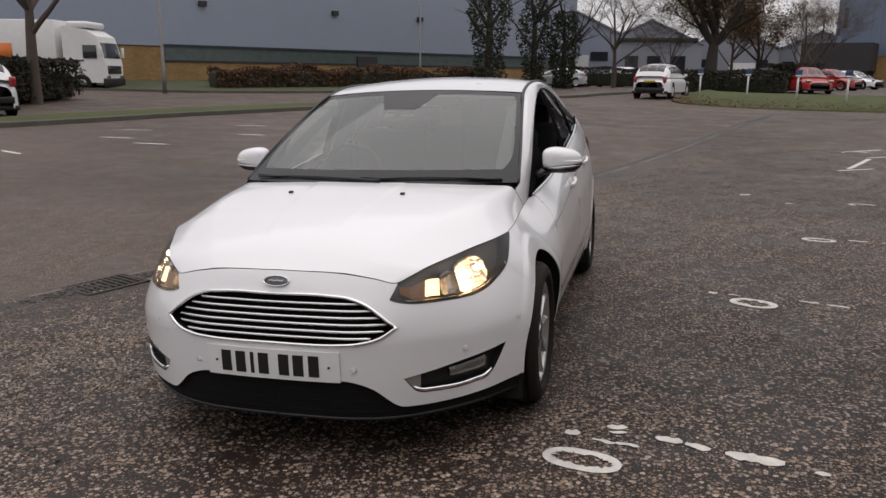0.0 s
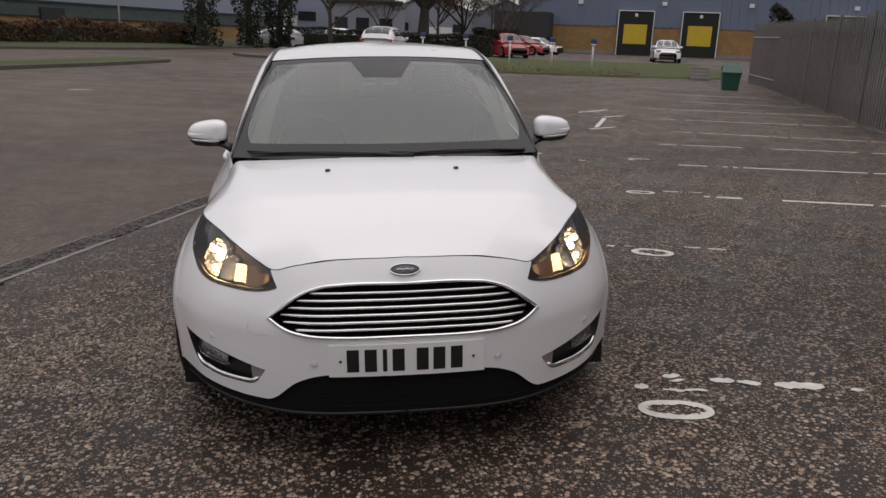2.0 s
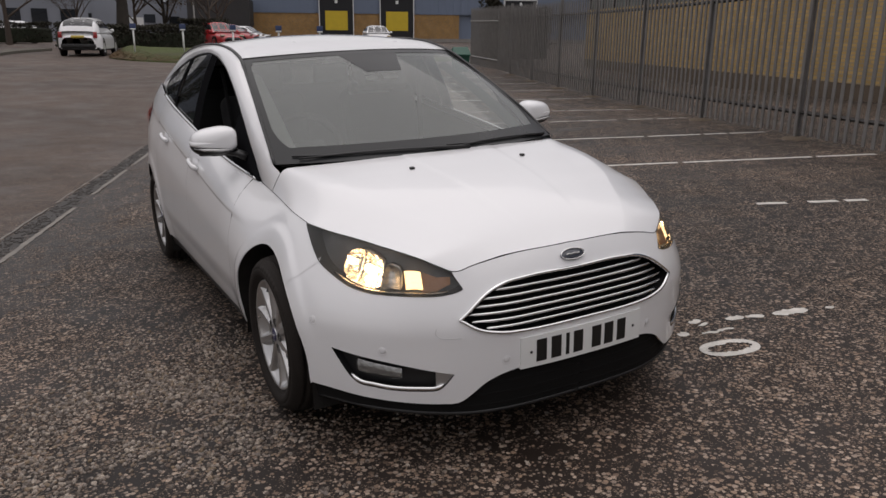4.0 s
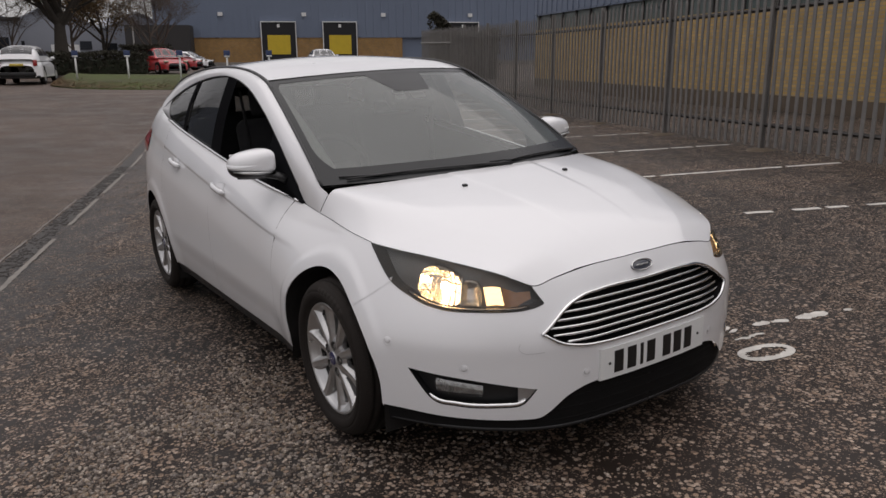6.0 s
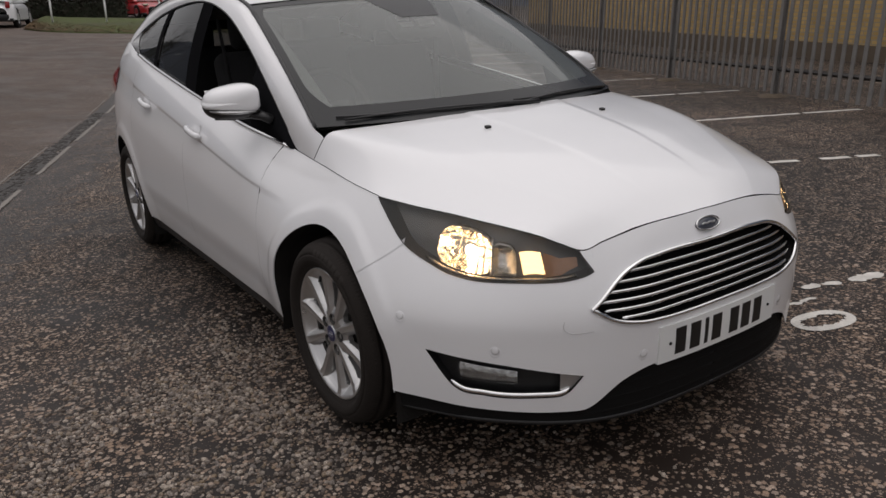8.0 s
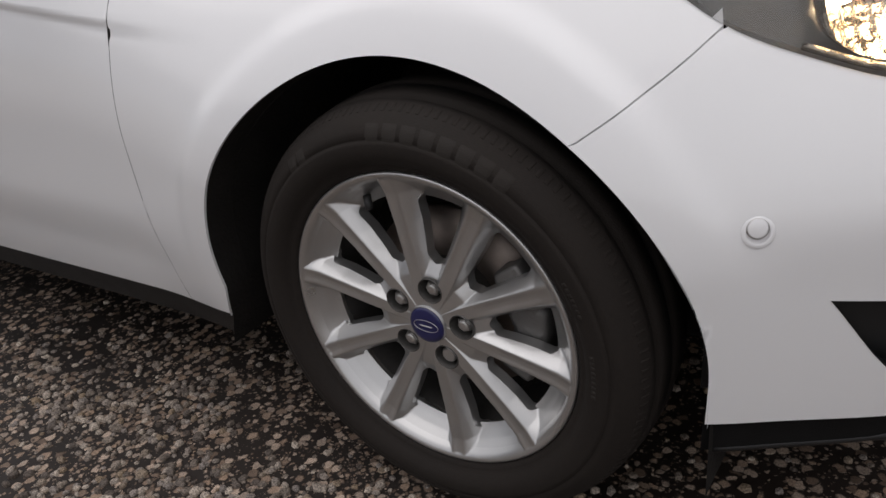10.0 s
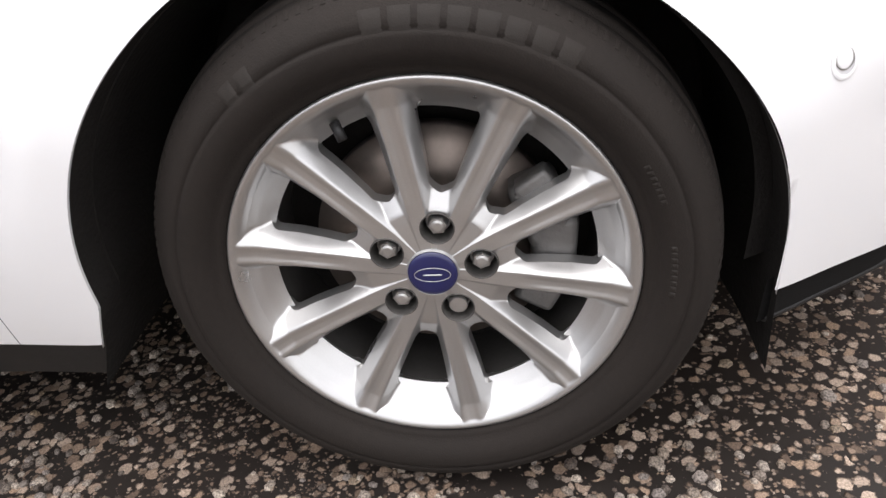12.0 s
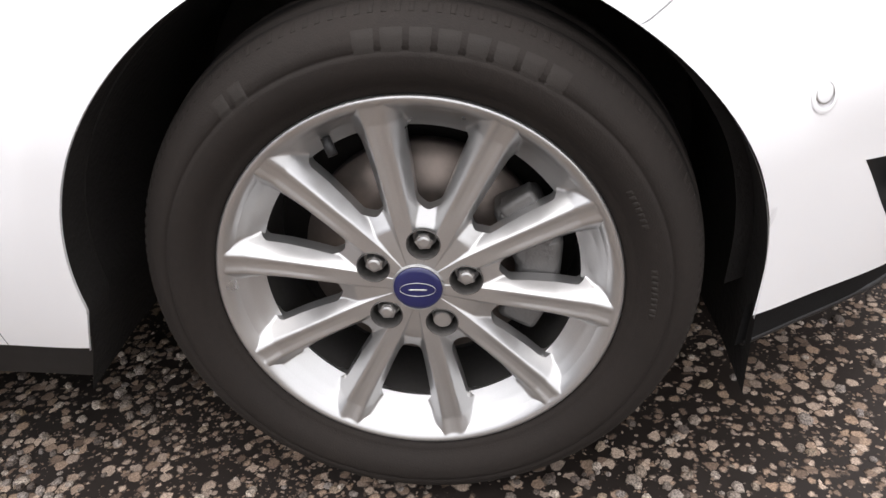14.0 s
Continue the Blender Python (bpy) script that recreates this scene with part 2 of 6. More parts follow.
def s_of_y(y):
    return float(np.interp(y, FINE[:, 1], CUM))


def s_of_x(x):
    k = len(FINE) // 3
    return float(np.interp(x, FINE[:k, 0], CUM[:k]))


def belt(y):
    return .788 + .140 * y


# height of the skin's upper edge, and how far it tucks in there, by distance from the nose
EDGE = [(0, .718, .098), (.30, .706, .097), (.40, .692, .084), (.47, .680, .068), (.535, .700, .075), (.592, .721, .082), (.70, .742, .110), (.836, .758, .136),
        (.92, .768, .140), (1.02, .778, .141), (1.11, .785, .138), (1.20, .789, .136), (1.30, .795, .140), (1.48, .807, .150), (1.62, .819, .158), (1.74, .831, .161),
        (1.84, None, .157), (2.0, None, .140), (2.2, None, .118), (2.6, None, .108), (3.4, None, .114), (3.9, None, .13), (4.3, None, .15), (4.7, 1.12, .16),
        (5.0, 1.06, .12), (5.6, 1.0, .08)]


def top_rows():
    rows = []
    for s, z, t in EDGE:
        s = min(s, LONG)
        rows.append((s, belt(SIDE(s)[1]) if z is None else z, t))
    return rows


TOP_Z = hermite([r[0] for r in top_rows()], [r[1] for r in top_rows()])
TOP_IN = hermite([r[0] for r in top_rows()], [r[2] for r in top_rows()])


def skin(s, z, out=0.0):
    """A point on the car's side and nose skin (left half), moved out by some metres."""
    p, n = plan(s)
    zt = TOP_Z(s)
    # the nose and fender lean in early and evenly, the doors late and in a tight shoulder
    lean = ease(1.45, 2.1, s)
    foot = .44 + .12 * lean
    w = max((z - foot) / (zt - foot), 0)
    early = .6 * w**1.4 + .4 * w**2.5
    inside = TOP_IN(s) * (early + (.25 * w * w + .75 * w**3.4 - early) * lean)
    low = max((.46 - z) / .3, 0)
    y = p[1]
    inside += (.022 + .033 * ease(-.35, .2, y)) * low**2
    # a soft fold across the bumper under the grille, and a fold low on the doors
    inside += (.007 * ease(.505, .43, z) - .005 * ease(.66, .53, z)) * ease(.10, .36, s) * ease(1.10, .95, s)
    if y > .35:
        fold = .385 + .03 * y
        inside += .010 * ease(fold + .03, fold - .085, z) * ease(.40, .60, y) * ease(2.3, 2.1, y)
    if y > .1:
        line = .650 + .14 * y
        inside += .007 * ease(line + .001, line - .009, z) * ease(line - .17, line - .03, z) * ease(.28, .60, y)
    for c in (0, 2.648):
        r = math.hypot(y - c, z - .32)
        inside -= (.006 * math.exp(-((r - .380) / .085)**2) + .0065 * ease(.436, .402, r) * ease(.30, .55, z)) * ease(-.5, -.25, y - c if c else y)
    q = p - n * (inside - out)
    return np.array([q[0], q[1], z])

# ---- the white hatchback ----
car = thing("car", pose(0, 0, 0, -1.5, -2.1, 0), "white five-door hatchback with lit headlamps parked on worn asphalt", "car")
HUB_Z, ARCH = .315, .368


def points_fn(pts):
    return hermite([p[0] for p in pts], [p[1] for p in pts])


HL_S = (.445, 1.215)
hl_low = points_fn([(.445, .626), (.470, .618), (.51, .611), (.56, .608), (.69, .608), (.82, .613), (.88, .624), (.945, .647), (1.03, .684), (1.11, .731), (1.17, .765), (1.215, .788)])
hl_top = lambda s: .626 + (.676 - .626) * (s - .445) / .037 if s < .482 else TOP_Z(s) - .003
FOG_S = (.488, .93)
fog_low = points_fn([(.488, .345), (.53, .296), (.58, .284), (.76, .288), (.85, .307), (.93, .411)])
fog_top = points_fn([(.488, .345), (.70, .384), (.93, .411)])
GR_S = (0, .466)
gr_low = points_fn([(0, .472), (.25, .474), (.33, .480), (.41, .501), (.466, .535)])
gr_top = points_fn([(0, .641), (.21, .639), (.30, .630), (.36, .609), (.466, .533)])
skirt = points_fn([(0, .342), (.24, .342), (.30, .336), (.37, .312), (.48, .238), (.53, .236), (.8, .245), (1.06, .254), (1.5, .254), (5.6, .262)])


def arch_r(y, z):
    """Radius of the arch's edge: a little flatter over the top and on the nose side than a circle."""
    q = max(z, 0) / max(math.hypot(y, z), 1e-6)
    return ARCH - q * q * (.014 - .020 * y / max(math.hypot(y, z), 1e-6))


def inside_arch(y, z):
    for c in (0, 2.648):
        if z >= HUB_Z:
            r = math.hypot(y - c, z - HUB_Z) * ARCH / arch_r(y - c, z - HUB_Z)
        else:
            r = abs(y - c) - (.40 * (HUB_Z - z) if y > c else -.04 * (HUB_Z - z))
        if r < ARCH:
            return c, r
    return None


SEAM = hermite([0, 1.0, 1.03, 1.20, 1.4], [.9, .70, .683, .578, .45])


def panel(name, s_list, bands, mat, parent, label="", out=0.0, side=1, arch=True):
    """A piece of the skin made of bands between pairs of height curves, with the wheel arches cut out."""
    verts, faces = [], []
    for lo, hi, rows in bands:
        k0 = len(verts)
        for s in s_list:
            a, b = lo(s), hi(s)
            for j in range(rows + 1):
                verts.append(skin(s, a + (b - a) * j / rows, out))
        for i in range(len(s_list) - 1):
            for j in range(rows):
                q = k0 + i * (rows + 1) + j
                faces.append((q, q + rows + 1, q + rows + 2, q + 1))
    if arch:
        flag = [inside_arch(v[1], v[2]) for v in verts]
        faces = [f for f in faces if not all(flag[i] for i in f)]
        for i in {i for f in faces for i in f if flag[i]}:
            c, r = flag[i]
            x, y, z = verts[i]
            if z >= HUB_Z:
                k = ARCH / max(r, 1e-4)
                y, z = c + (y - c) * k, HUB_Z + (z - HUB_Z) * k
            else:
                y += math.copysign(ARCH - r, y - c)
            verts[i] = skin(s_of_y(y), z, out) if y > -.6 else np.array([x, y, z])
    bm = bmesh.new()
    for sign in ((side,) if side else (1, -1)):
        vs = [bm.verts.new((sign * (v[0] if v[0] > .002 else 0), v[1], v[2])) for v in verts]
        for f in faces:
            try:
                bm.faces.new([vs[i] for i in (f if sign > 0 else f[::-1])])
            except ValueError:
                pass
    bmesh.ops.remove_doubles(bm, verts=bm.verts[:], dist=2e-5)
    bmesh.ops.dissolve_degenerate(bm, dist=1e-5, edges=bm.edges[:])
    loose = [v for v in bm.verts if not v.link_faces]
    bmesh.ops.delete(bm, geom=loose, context="VERTS")
    return part(name, bm, mat, parent, label)


def stations(s0, s1, step, extra=()):
    n = max(int(round((s1 - s0) / step)), 1)
    return sorted({round(s0 + (s1 - s0) * i / n, 5) for i in range(n + 1)} | {e for e in extra if s0 <= e <= s1})


def clampfn(f, s0, s1):
    return lambda s: f(min(max(s, s0), s1))


fog_l, fog_t = clampfn(fog_low, *FOG_S), clampfn(fog_top, *FOG_S)
g_l, g_t = clampfn(gr_low, *GR_S), clampfn(gr_top, *GR_S)
h_l = clampfn(hl_low, *HL_S)
S_FEND, S_B, S_RD, S_END = s_of_y(.50), s_of_y(1.38), s_of_y(2.34), LONG
GAP = .0006


def lip_z(s):
    return .187 + .012 * ease(.35, .8, s)


def brow(s):
    """Upper limit of the bumper's main band: the lamp's lower edge, and inwards of the lamp a line rising to the bonnet."""
    return min(h_l(s), SEAM(s) - .001) if s > HL_S[0] else min(TOP_Z(s) - .001, .626 + (HL_S[0] - s) * .5)


EX = (.445, .466, .482, .488, .53, .58, .85, .93)
for side in (1, -1):
    # bumper cover
    bumper = bumper if side < 0 else panel("front_bumper", stations(0, 1.215, .010, EX),
                   [(skirt, fog_l, 10), (fog_t, g_l, 12), (g_t, brow, 14), (brow, lambda s: brow(s) if s > HL_S[0] else TOP_Z(s) - .001, 6)], PAINT, car, side=0)
    panel("bumper_tip", stations(HL_S[0], .482, .006), [(hl_top, lambda s: TOP_Z(s) - .001, 5)], PAINT, bumper, side=side, arch=False)
    # fender
    panel("front_fender", stations(1.03, S_FEND - GAP, .007, (1.215,)),
          [(lambda s: min(SEAM(s) + .001, h_l(s)) if s < 1.20 else .579 + (skirt(s) - .579) * ease(1.20, s_of_y(.24), s), lambda s: h_l(s) if s < HL_S[1] else TOP_Z(s), 64)], PAINT, car, side=side)
    panel("seam_backing", stations(1.03, 1.30, .008), [(lambda s: SEAM(s) - .015, lambda s: SEAM(s) + .015, 4)], PAINT, bumper, out=-.0035, side=side)
    doors = []
    for name, s0, s1 in (("front_door", S_FEND + GAP, S_B - GAP), ("rear_door", S_B + GAP, S_RD - GAP)):
        doors.append(panel(name, stations(s0, s1, .016), [(skirt, TOP_Z, 110)], PAINT, car, side=side))
    for q, owner in ((S_FEND, doors[0]), (S_B, doors[0]), (S_RD, doors[1])):
        panel("seam_backing", stations(q - .014, q + .014, .007), [(lambda s: skirt(s) + .02, lambda s: TOP_Z(s) - .004, 60)], PAINT, owner, out=-.0045, side=side)
    panel("rear_quarter", stations(S_RD + GAP, S_END, .016), [(skirt, TOP_Z, 50)], PAINT, car, side=side)
    # black liner behind the gaps, sill and lower apron
    panel("inner_shell", stations(0, LONG, .03), [(lambda s: skirt(s) + .01, lambda s: TOP_Z(s) - .02, 30)], LINER, car, out=-.055, side=side)
    panel("sill", stations(s_of_y(.30), LONG, .02), [(lambda s: .190, lambda s: skirt(s) + .004, 5)], BLACK_TRIM, car, "black plastic sill", out=-.008, side=side)
    if side > 0:
        panel("lower_intake", stations(0, s_of_y(-.30), .012), [(lip_z, lambda s: skirt(s) + .006, 9)], MATT_BLACK, car, "black lower air intake", out=-.014, side=0)
    rim_line = [skin(q, lip_z(q), -.018) for q in np.linspace(0, s_of_y(-.375), 50)]
    rim_line = [(side * p[0], p[1], p[2]) for p in rim_line]
    make("front_lip", *tube(rim_line, [.008] * 40 + [.006] * 10, 6), BLACK_TRIM, car)
    # ribs across the intake
    for z in (.215, .255, .295):
        top = next(s for s in np.arange(.5, 0, -.01) if skirt(s) > z + .012)
        pts = [skin(s, z, -.018) for s in np.linspace(0, top, 20)]
        pts = [(side * p[0], p[1], p[2]) for p in pts]
        make("intake_rib", *tube(pts, .006, 6), MATT_BLACK, car)
    # arch lips and wheel wells
    for c in (0, 2.648):
        def arch_edge(u, grow=0.0, floor=.248, c=c):
            """Runs along the arch's edge from the sill corner over the top to the bumper corner."""
            r = ARCH + grow
            if u < .16:
                z = floor + (HUB_Z - floor) * u / .16
                return c + r + .40 * (HUB_Z - z), z
            if u > .84:
                z = floor + (HUB_Z - floor) * (1 - u) / .16
                return c - r + .04 * (HUB_Z - z), z
            a = math.pi * (u - .16) / .68
            r = arch_r(math.cos(a), math.sin(a)) + grow
            return c + r * math.cos(a), HUB_Z + r * math.sin(a)

        def lip(u, w):
            y, z = arch_edge(u)
            p = skin(s_of_y(y), z)
            return (side * (p[0] - .004 * w), y, z - .0003 * w)
        make("arch_lip", *grid(lip, 110, 2), PAINT, car)

        def well(u, w):
            y, z = arch_edge(u, .001 + .008 * w * math.sin(w * 9), .205)
            z -= (.065 if u > .5 else .018) * max(0, 1 - min(u, 1 - u) / .16)
            x0 = skin(s_of_y(y), max(z, .25))[0] - .0035
            return (side * (x0 + (.42 - x0) * w), y, z)
        make("wheel_liner", *grid(well, 90, 14), LINER, car)
        make("well_wall", *moved(box((.02, .80, .62), bevel=.004), Matrix.Translation((side * .42, c, .40))), LINER, car)
    # fog lamp recess
    ss = stations(*FOG_S, .012, EX)

    def recess(lo, hi, depth, s_list):
        v, f = [], []
        for s in s_list:
            for j in range(7):
                z = lo(s) + (hi(s) - lo(s)) * j / 6
                v.append(skin(s, z, -depth))
        for i in range(len(s_list) - 1):
            for j in range(6):
                q = i * 7 + j
                f.append((q, q + 7, q + 8, q + 1))
        return v, f

    def walls(lo, hi, depth, s_list):
        out = []
        for fn in (lo, hi):
            v, f = [], []
            for s in s_list:
                v += [skin(s, fn(s), 0.0005), skin(s, fn(s), -depth)]
            f = [(2 * i, 2 * i + 2, 2 * i + 3, 2 * i + 1) for i in range(len(s_list) - 1)]
            out.append((v, f))
        return join(*out)

    def put(name, vf, mat, parent=car, label=""):
        return make(name, *(vf if side > 0 else flip_x(vf)), mat, parent, label)
    fog = put("fog_lamp_recess", join(recess(fog_low, fog_top, .03, ss), walls(fog_low, fog_top, .032, ss)), BLACK_TRIM, car, "black fog lamp surround")
    low = [skin(s, fog_low(s) + .009, -.006) for s in np.linspace(.525, .86, 24)] 
    put("fog_trim", tube(low, [.004] + [.0085] * 22 + [.004], 8), CHROME, fog, "chrome strip under the fog lamp")
    put("fog_trim", join(grid(lambda u, w: skin(.492 + .060 * u, fog_low(.492 + .060 * u) + (fog_top(.492 + .060 * u) - fog_low(.492 + .060 * u)) * (.06 + .88 * w), -.008), 6, 6)), SATIN, fog)

    def fog_glass(u, w, d):
        s = .67 + .165 * u
        lo, hi = .324 + .008 * u, .358 + .020 * u
        return skin(s, lo + (hi - lo) * w, d + .006 * math.sin(w * math.pi))
    put("fog_lamp", grid(lambda u, w: fog_glass(u, w, -.020), 12, 6), FOG_DISH, fog, "clear fog lamp, unlit")
    put("fog_lens", grid(lambda u, w: fog_glass(u, w, -.008), 12, 6), LENS, fog)
    # headlamp
    sl = stations(*HL_S, .012, EX)
    lamp = put("headlamp", join(recess(hl_low, hl_top, .052, sl), walls(hl_low, hl_top, .055, sl)), HOUSING, car, "lit headlamp with a clear lens in a dark housing")
    put("lens", recess(hl_low, hl_top, -.0015, sl), LENS, lamp)

    def bowl_at(sc, zc, rs, rz, deep, flute):
        """A rounded square bowl with fluted walls; its last ring turns back into the housing."""
        def at(u, w):
            a = 2 * math.pi * u
            k = min(w / .94, 1.0)
            ca, sa = math.cos(a), math.sin(a)
            s = sc + rs * k * math.copysign(abs(ca)**.62, ca)
            z = zc + rz * k * math.copysign(abs(sa)**.62, sa) + .16 * (s - sc)
            z = min(max(z, hl_low(s) + .012), hl_top(s) - .014)
            d = deep * max(1 - k**2.4, 0) + flute * (abs(math.sin(s * 150)) + .6 * abs(math.sin(z * 190))) * k
            return skin(s, z, -.012 - d - (.034 if w > .97 else 0.0))
        return grid(at, 112, 33)
    put("reflector", bowl_at(.832, .676, .090, .050, .036, .0055), REFLECTOR, lamp, "bright fluted reflector")
    put("reflector", bowl_at(.706, .652, .038, .042, .026, .0022), CHROME_DISH, lamp, "unlit chrome reflector")
    put("bowl_rim", tube([skin(.742, z, -.010) for z in np.linspace(.620, .712, 9)], .004, 6), CHROME_DISH, lamp)
    for s, z, r, d in ((.900, .694, .0110, -.024), (.818, .676, .0140, -.028), (.806, .645, .0110, -.020)):
        o = Vector(skin(s, z, d))
        ball = lathe([(-r * math.cos(k * math.pi / 8), r * math.sin(k * math.pi / 8) + 1e-4) for k in range(9)], 12, "y")
        put("bulb", moved(ball, Matrix.Translation(o)), BEAM, lamp, "lit warm bulb")
    put("side_lamp", grid(lambda u, w: skin(.592 + .062 * u + .012 * (w - .5), .624 + .056 * w, -.016 - .010 * math.sin(u * math.pi) + .004 * abs(math.sin(w * 12))), 6, 16), SIDE_BEAM, lamp, "lit square side lamp")
    put("lamp_rim", tube([skin(q, hl_low(q) + .007, -.010) for q in np.linspace(.50, .95, 30)], .0045, 6), REFLECTOR, lamp, "bright strip along the lamp's foot")
    put("indicator", grid(lambda u, w: skin(.490 + .100 * u, (.640 - .024 * min(u * 2, 1)) + (.022 + .040 * u) * w, -.014 - .014 * math.sin(u * math.pi)), 8, 6), AMBER, lamp, "amber indicator")
    # parking sensors
    for s, z in ((1.006, .500), (.728, .428), (.31, .382)):
        p, n = plan(s)
        o = Vector(skin(s, z, .0014))
        nn = (Vector(skin(s + .004, z)) - Vector(skin(s - .004, z))).cross(Vector(skin(s, z + .004)) - Vector(skin(s, z - .004))).normalized()
        nn = nn if nn.x * n[0] + nn.y * n[1] > 0 else -nn
        turn = Matrix.Translation(o) @ Vector((0, -1, 0)).rotation_difference(nn).to_matrix().to_4x4()
        put("parking_sensor", moved(lathe([(-.0004, 1e-4), (-.0004, .0090), (-.0001, .0099), (.001, .0102)], 20, "y"), turn), PAINT)
        put("sensor_ring", moved(lathe([(-.0003, .0103), (-.0003, .0110), (.001, .0112)], 20, "y"), turn), STEEL)
        put("sensor_dish", moved(lathe([(-.0002, .0116), (-.0006, .014), (.0005, .0165)], 20, "y"), turn @ Matrix.Translation((0, .0004, -.004))), PAINT)
    # door handles
    for d, (y, z) in zip(doors, ((1.22, .842), (2.03, .905))):
        s = s_of_y(y)
        pts = [skin(s + a, z + .012 * (a / .09), .006 + .020 * (1 - (a / .095)**4)) for a in np.linspace(-.09, .09, 13)]
        put("handle", tube(pts, [.006] + [.0115] * 11 + [.006], 10, flat=1.25), PAINT, d)
        put("handle_cup", grid(lambda u, w: skin(s - .055 + .11 * u, z - .03 + .06 * w, .0025 - .010 * math.sin(u * math.pi) * math.sin(w * math.pi)), 10, 8), PAINT, d)
    # tail lamp
    put("tail_lamp", grid(lambda u, w: skin(s_of_y(2.84) + .50 * u, .91 + .03 * u + (.150 - .03 * u) * w, .004 + .022 * math.sin(w * math.pi) * min(1, 3 * u + .1)), 20, 8), TAIL_RED, car, "red tail lamp")


# ---- bonnet, cabin and roof ----
S0, S1 = .474, s_of_y(.285)
BONNET_MID = smooth_curve([(0, -.750, .719), (0, -.64, .786), (0, -.42, .862), (0, -.10, .925), (0, .082, .953)])
E_LEN = hermite([0, .12, .3, .55, .8, 1.0], [S0, .62, .87, 1.18, 1.45, S1])


def bonnet(u, v):
    x = abs(2 * u - 1)
    s = E_LEN(v)
    e, c = skin(s, TOP_Z(s)), BONNET_MID(v)
    # the front rolls over evenly; towards the windscreen a straight flank drops from a soft crest
    b = .73 + .215 * v**1.6
    soft = .10 * (1 - v)**1.3 + .012
    ramp = np.logaddexp(0, (x - b) / soft) / np.logaddexp(0, (1 - b) / soft)
    share = ease(.25, .75, v)
    z = e[2] + (c[2] - e[2]) * (1 - (1 - share) * x**2.9 - share * (.27 * x * x + .73 * ramp))
    # a raised crease runs from the lamp's inner end back to the windscreen's corner
    z += .0032 * max(1 - abs(x - .60 - .22 * v) / .16, 0)**1.4 * math.sin(math.pi * min(.06 + .94 * v, 1))**.5
    # and a shallow dome's edge runs along the middle third
    z -= .0020 * ease(.105 + .10 * v, .130 + .10 * v, x * e[0]) * ease(.04, .35, v) * ease(.90, .50, x)
    y = c[1] + (e[1] - c[1]) * (x * x * .6 + .4 * x**4)
    sg_ = math.copysign(1, u - .5)
    q = np.array([x * e[0], y, z])
    if v < .35:
        e0, c0 = skin(S0, TOP_Z(S0)), BONNET_MID(0)
        base = np.array([x * e0[0], c0[1] + (e0[1] - c0[1]) * (x * x * .6 + .4 * x**4), e0[2] + (c0[2] - e0[2]) * (1 - x**2.7)])
        s_ = S0 * x
        q = q + (skin(s_, TOP_Z(s_)) + np.array([0, .001, .0015]) - base) * (1 - v / .35)**3
    return (sg_ * q[0], q[1], q[2])


hood = make("bonnet", *grid(lambda u, v: bonnet(.5 + .5 * math.copysign(1 - (1 - abs(2 * u - 1))**1.5, u - .5), v), 200, 80), PAINT, car)
for x in (-.264, .264):
    make("washer_jet", *moved(box((.020, .016, .010), bevel=.003), Matrix.Translation((x, -.094, .922)) @ Matrix.Rotation(radians(10), 4, "X")), BLACK_TRIM, hood, "small black washer jet")

Q_IN = hermite(np.linspace(0, 1, 10), [(.706, .305, .932), (.682, .505, 1.056), (.649, .732, 1.174), (.616, .962, 1.286), (.594, 1.125, 1.353), (.584, 1.40, 1.406), (.576, 1.8, 1.428), (.560, 2.3, 1.416), (.555, 2.75, 1.37), (.55, 3.05, 1.30)])
Q_OUT = hermite(np.linspace(0, 1, 10), [(.728, .418, .840), (.720, .583, .978), (.701, .757, 1.097), (.677, .958, 1.212), (.648, 1.225, 1.320), (.626, 1.54, 1.376), (.616, 1.9, 1.377), (.612, 2.35, 1.335), (.640, 2.68, 1.262), (.690, 2.93, 1.165)])


def shield(u, v, out=0.0):
    x = 2 * u - 1
    b = np.array([x * .704, .058 + .245 * x * x, .943 - .010 * x * x])
    t = np.array([x * .584, .930 + .185 * x * x, 1.370 - .024 * x * x])
    p = b + (t - b) * v
    n = np.array([0, -.42, .9])
    n[0] = x * .25
    return p + n * (.022 * math.sin(v * math.pi) + out)


wind = make("windscreen", *grid(lambda u, v: shield(u, v), 40, 24), SHIELD, car, "grey reflecting windscreen")
wind.visible_shadow = False
make("glass_border", *join(grid(lambda u, v: shield(u, v * .115, .0015), 40, 3), grid(lambda u, v: shield(u, .955 + .045 * v, .0015), 40, 3),
                           grid(lambda u, v: shield((.022 + .085 * max(1 - v / .30, 0)**2.2 + .03 * max(1 - (1 - v) / .14, 0)**2) * u, v, .0015), 3, 24), grid(lambda u, v: shield(1 - (.022 + .085 * max(1 - v / .30, 0)**2.2 + .03 * max(1 - (1 - v) / .14, 0)**2) * u, v, .0015), 3, 24),
                           grid(lambda u, v: shield(.5 + (u - .5) * (.15 + .12 * v), .74 + .22 * v, .0012), 8, 6)), FRIT, wind, "black printed glass border")
pod = make("mirror_camera_housing", *moved(box((.25, .05, .115), bevel=.018, seg=3), Matrix.Translation((0, .745, 1.232)) @ Matrix.Rotation(radians(-52), 4, "X")), CABIN, wind, "black sensor housing behind the windscreen")
for x, z, w_, h_ in ((-.062, .022, .060, .026), (-.062, -.018, .060, .030), (.036, -.008, .078, .044)):
    make("sensor_window", *moved(box((w_, .006, h_), (x, -.027, z), .002), Matrix.Translation((0, .745, 1.232)) @ Matrix.Rotation(radians(-52), 4, "X")), PALE_TRIM, pod, "pale sensor window")
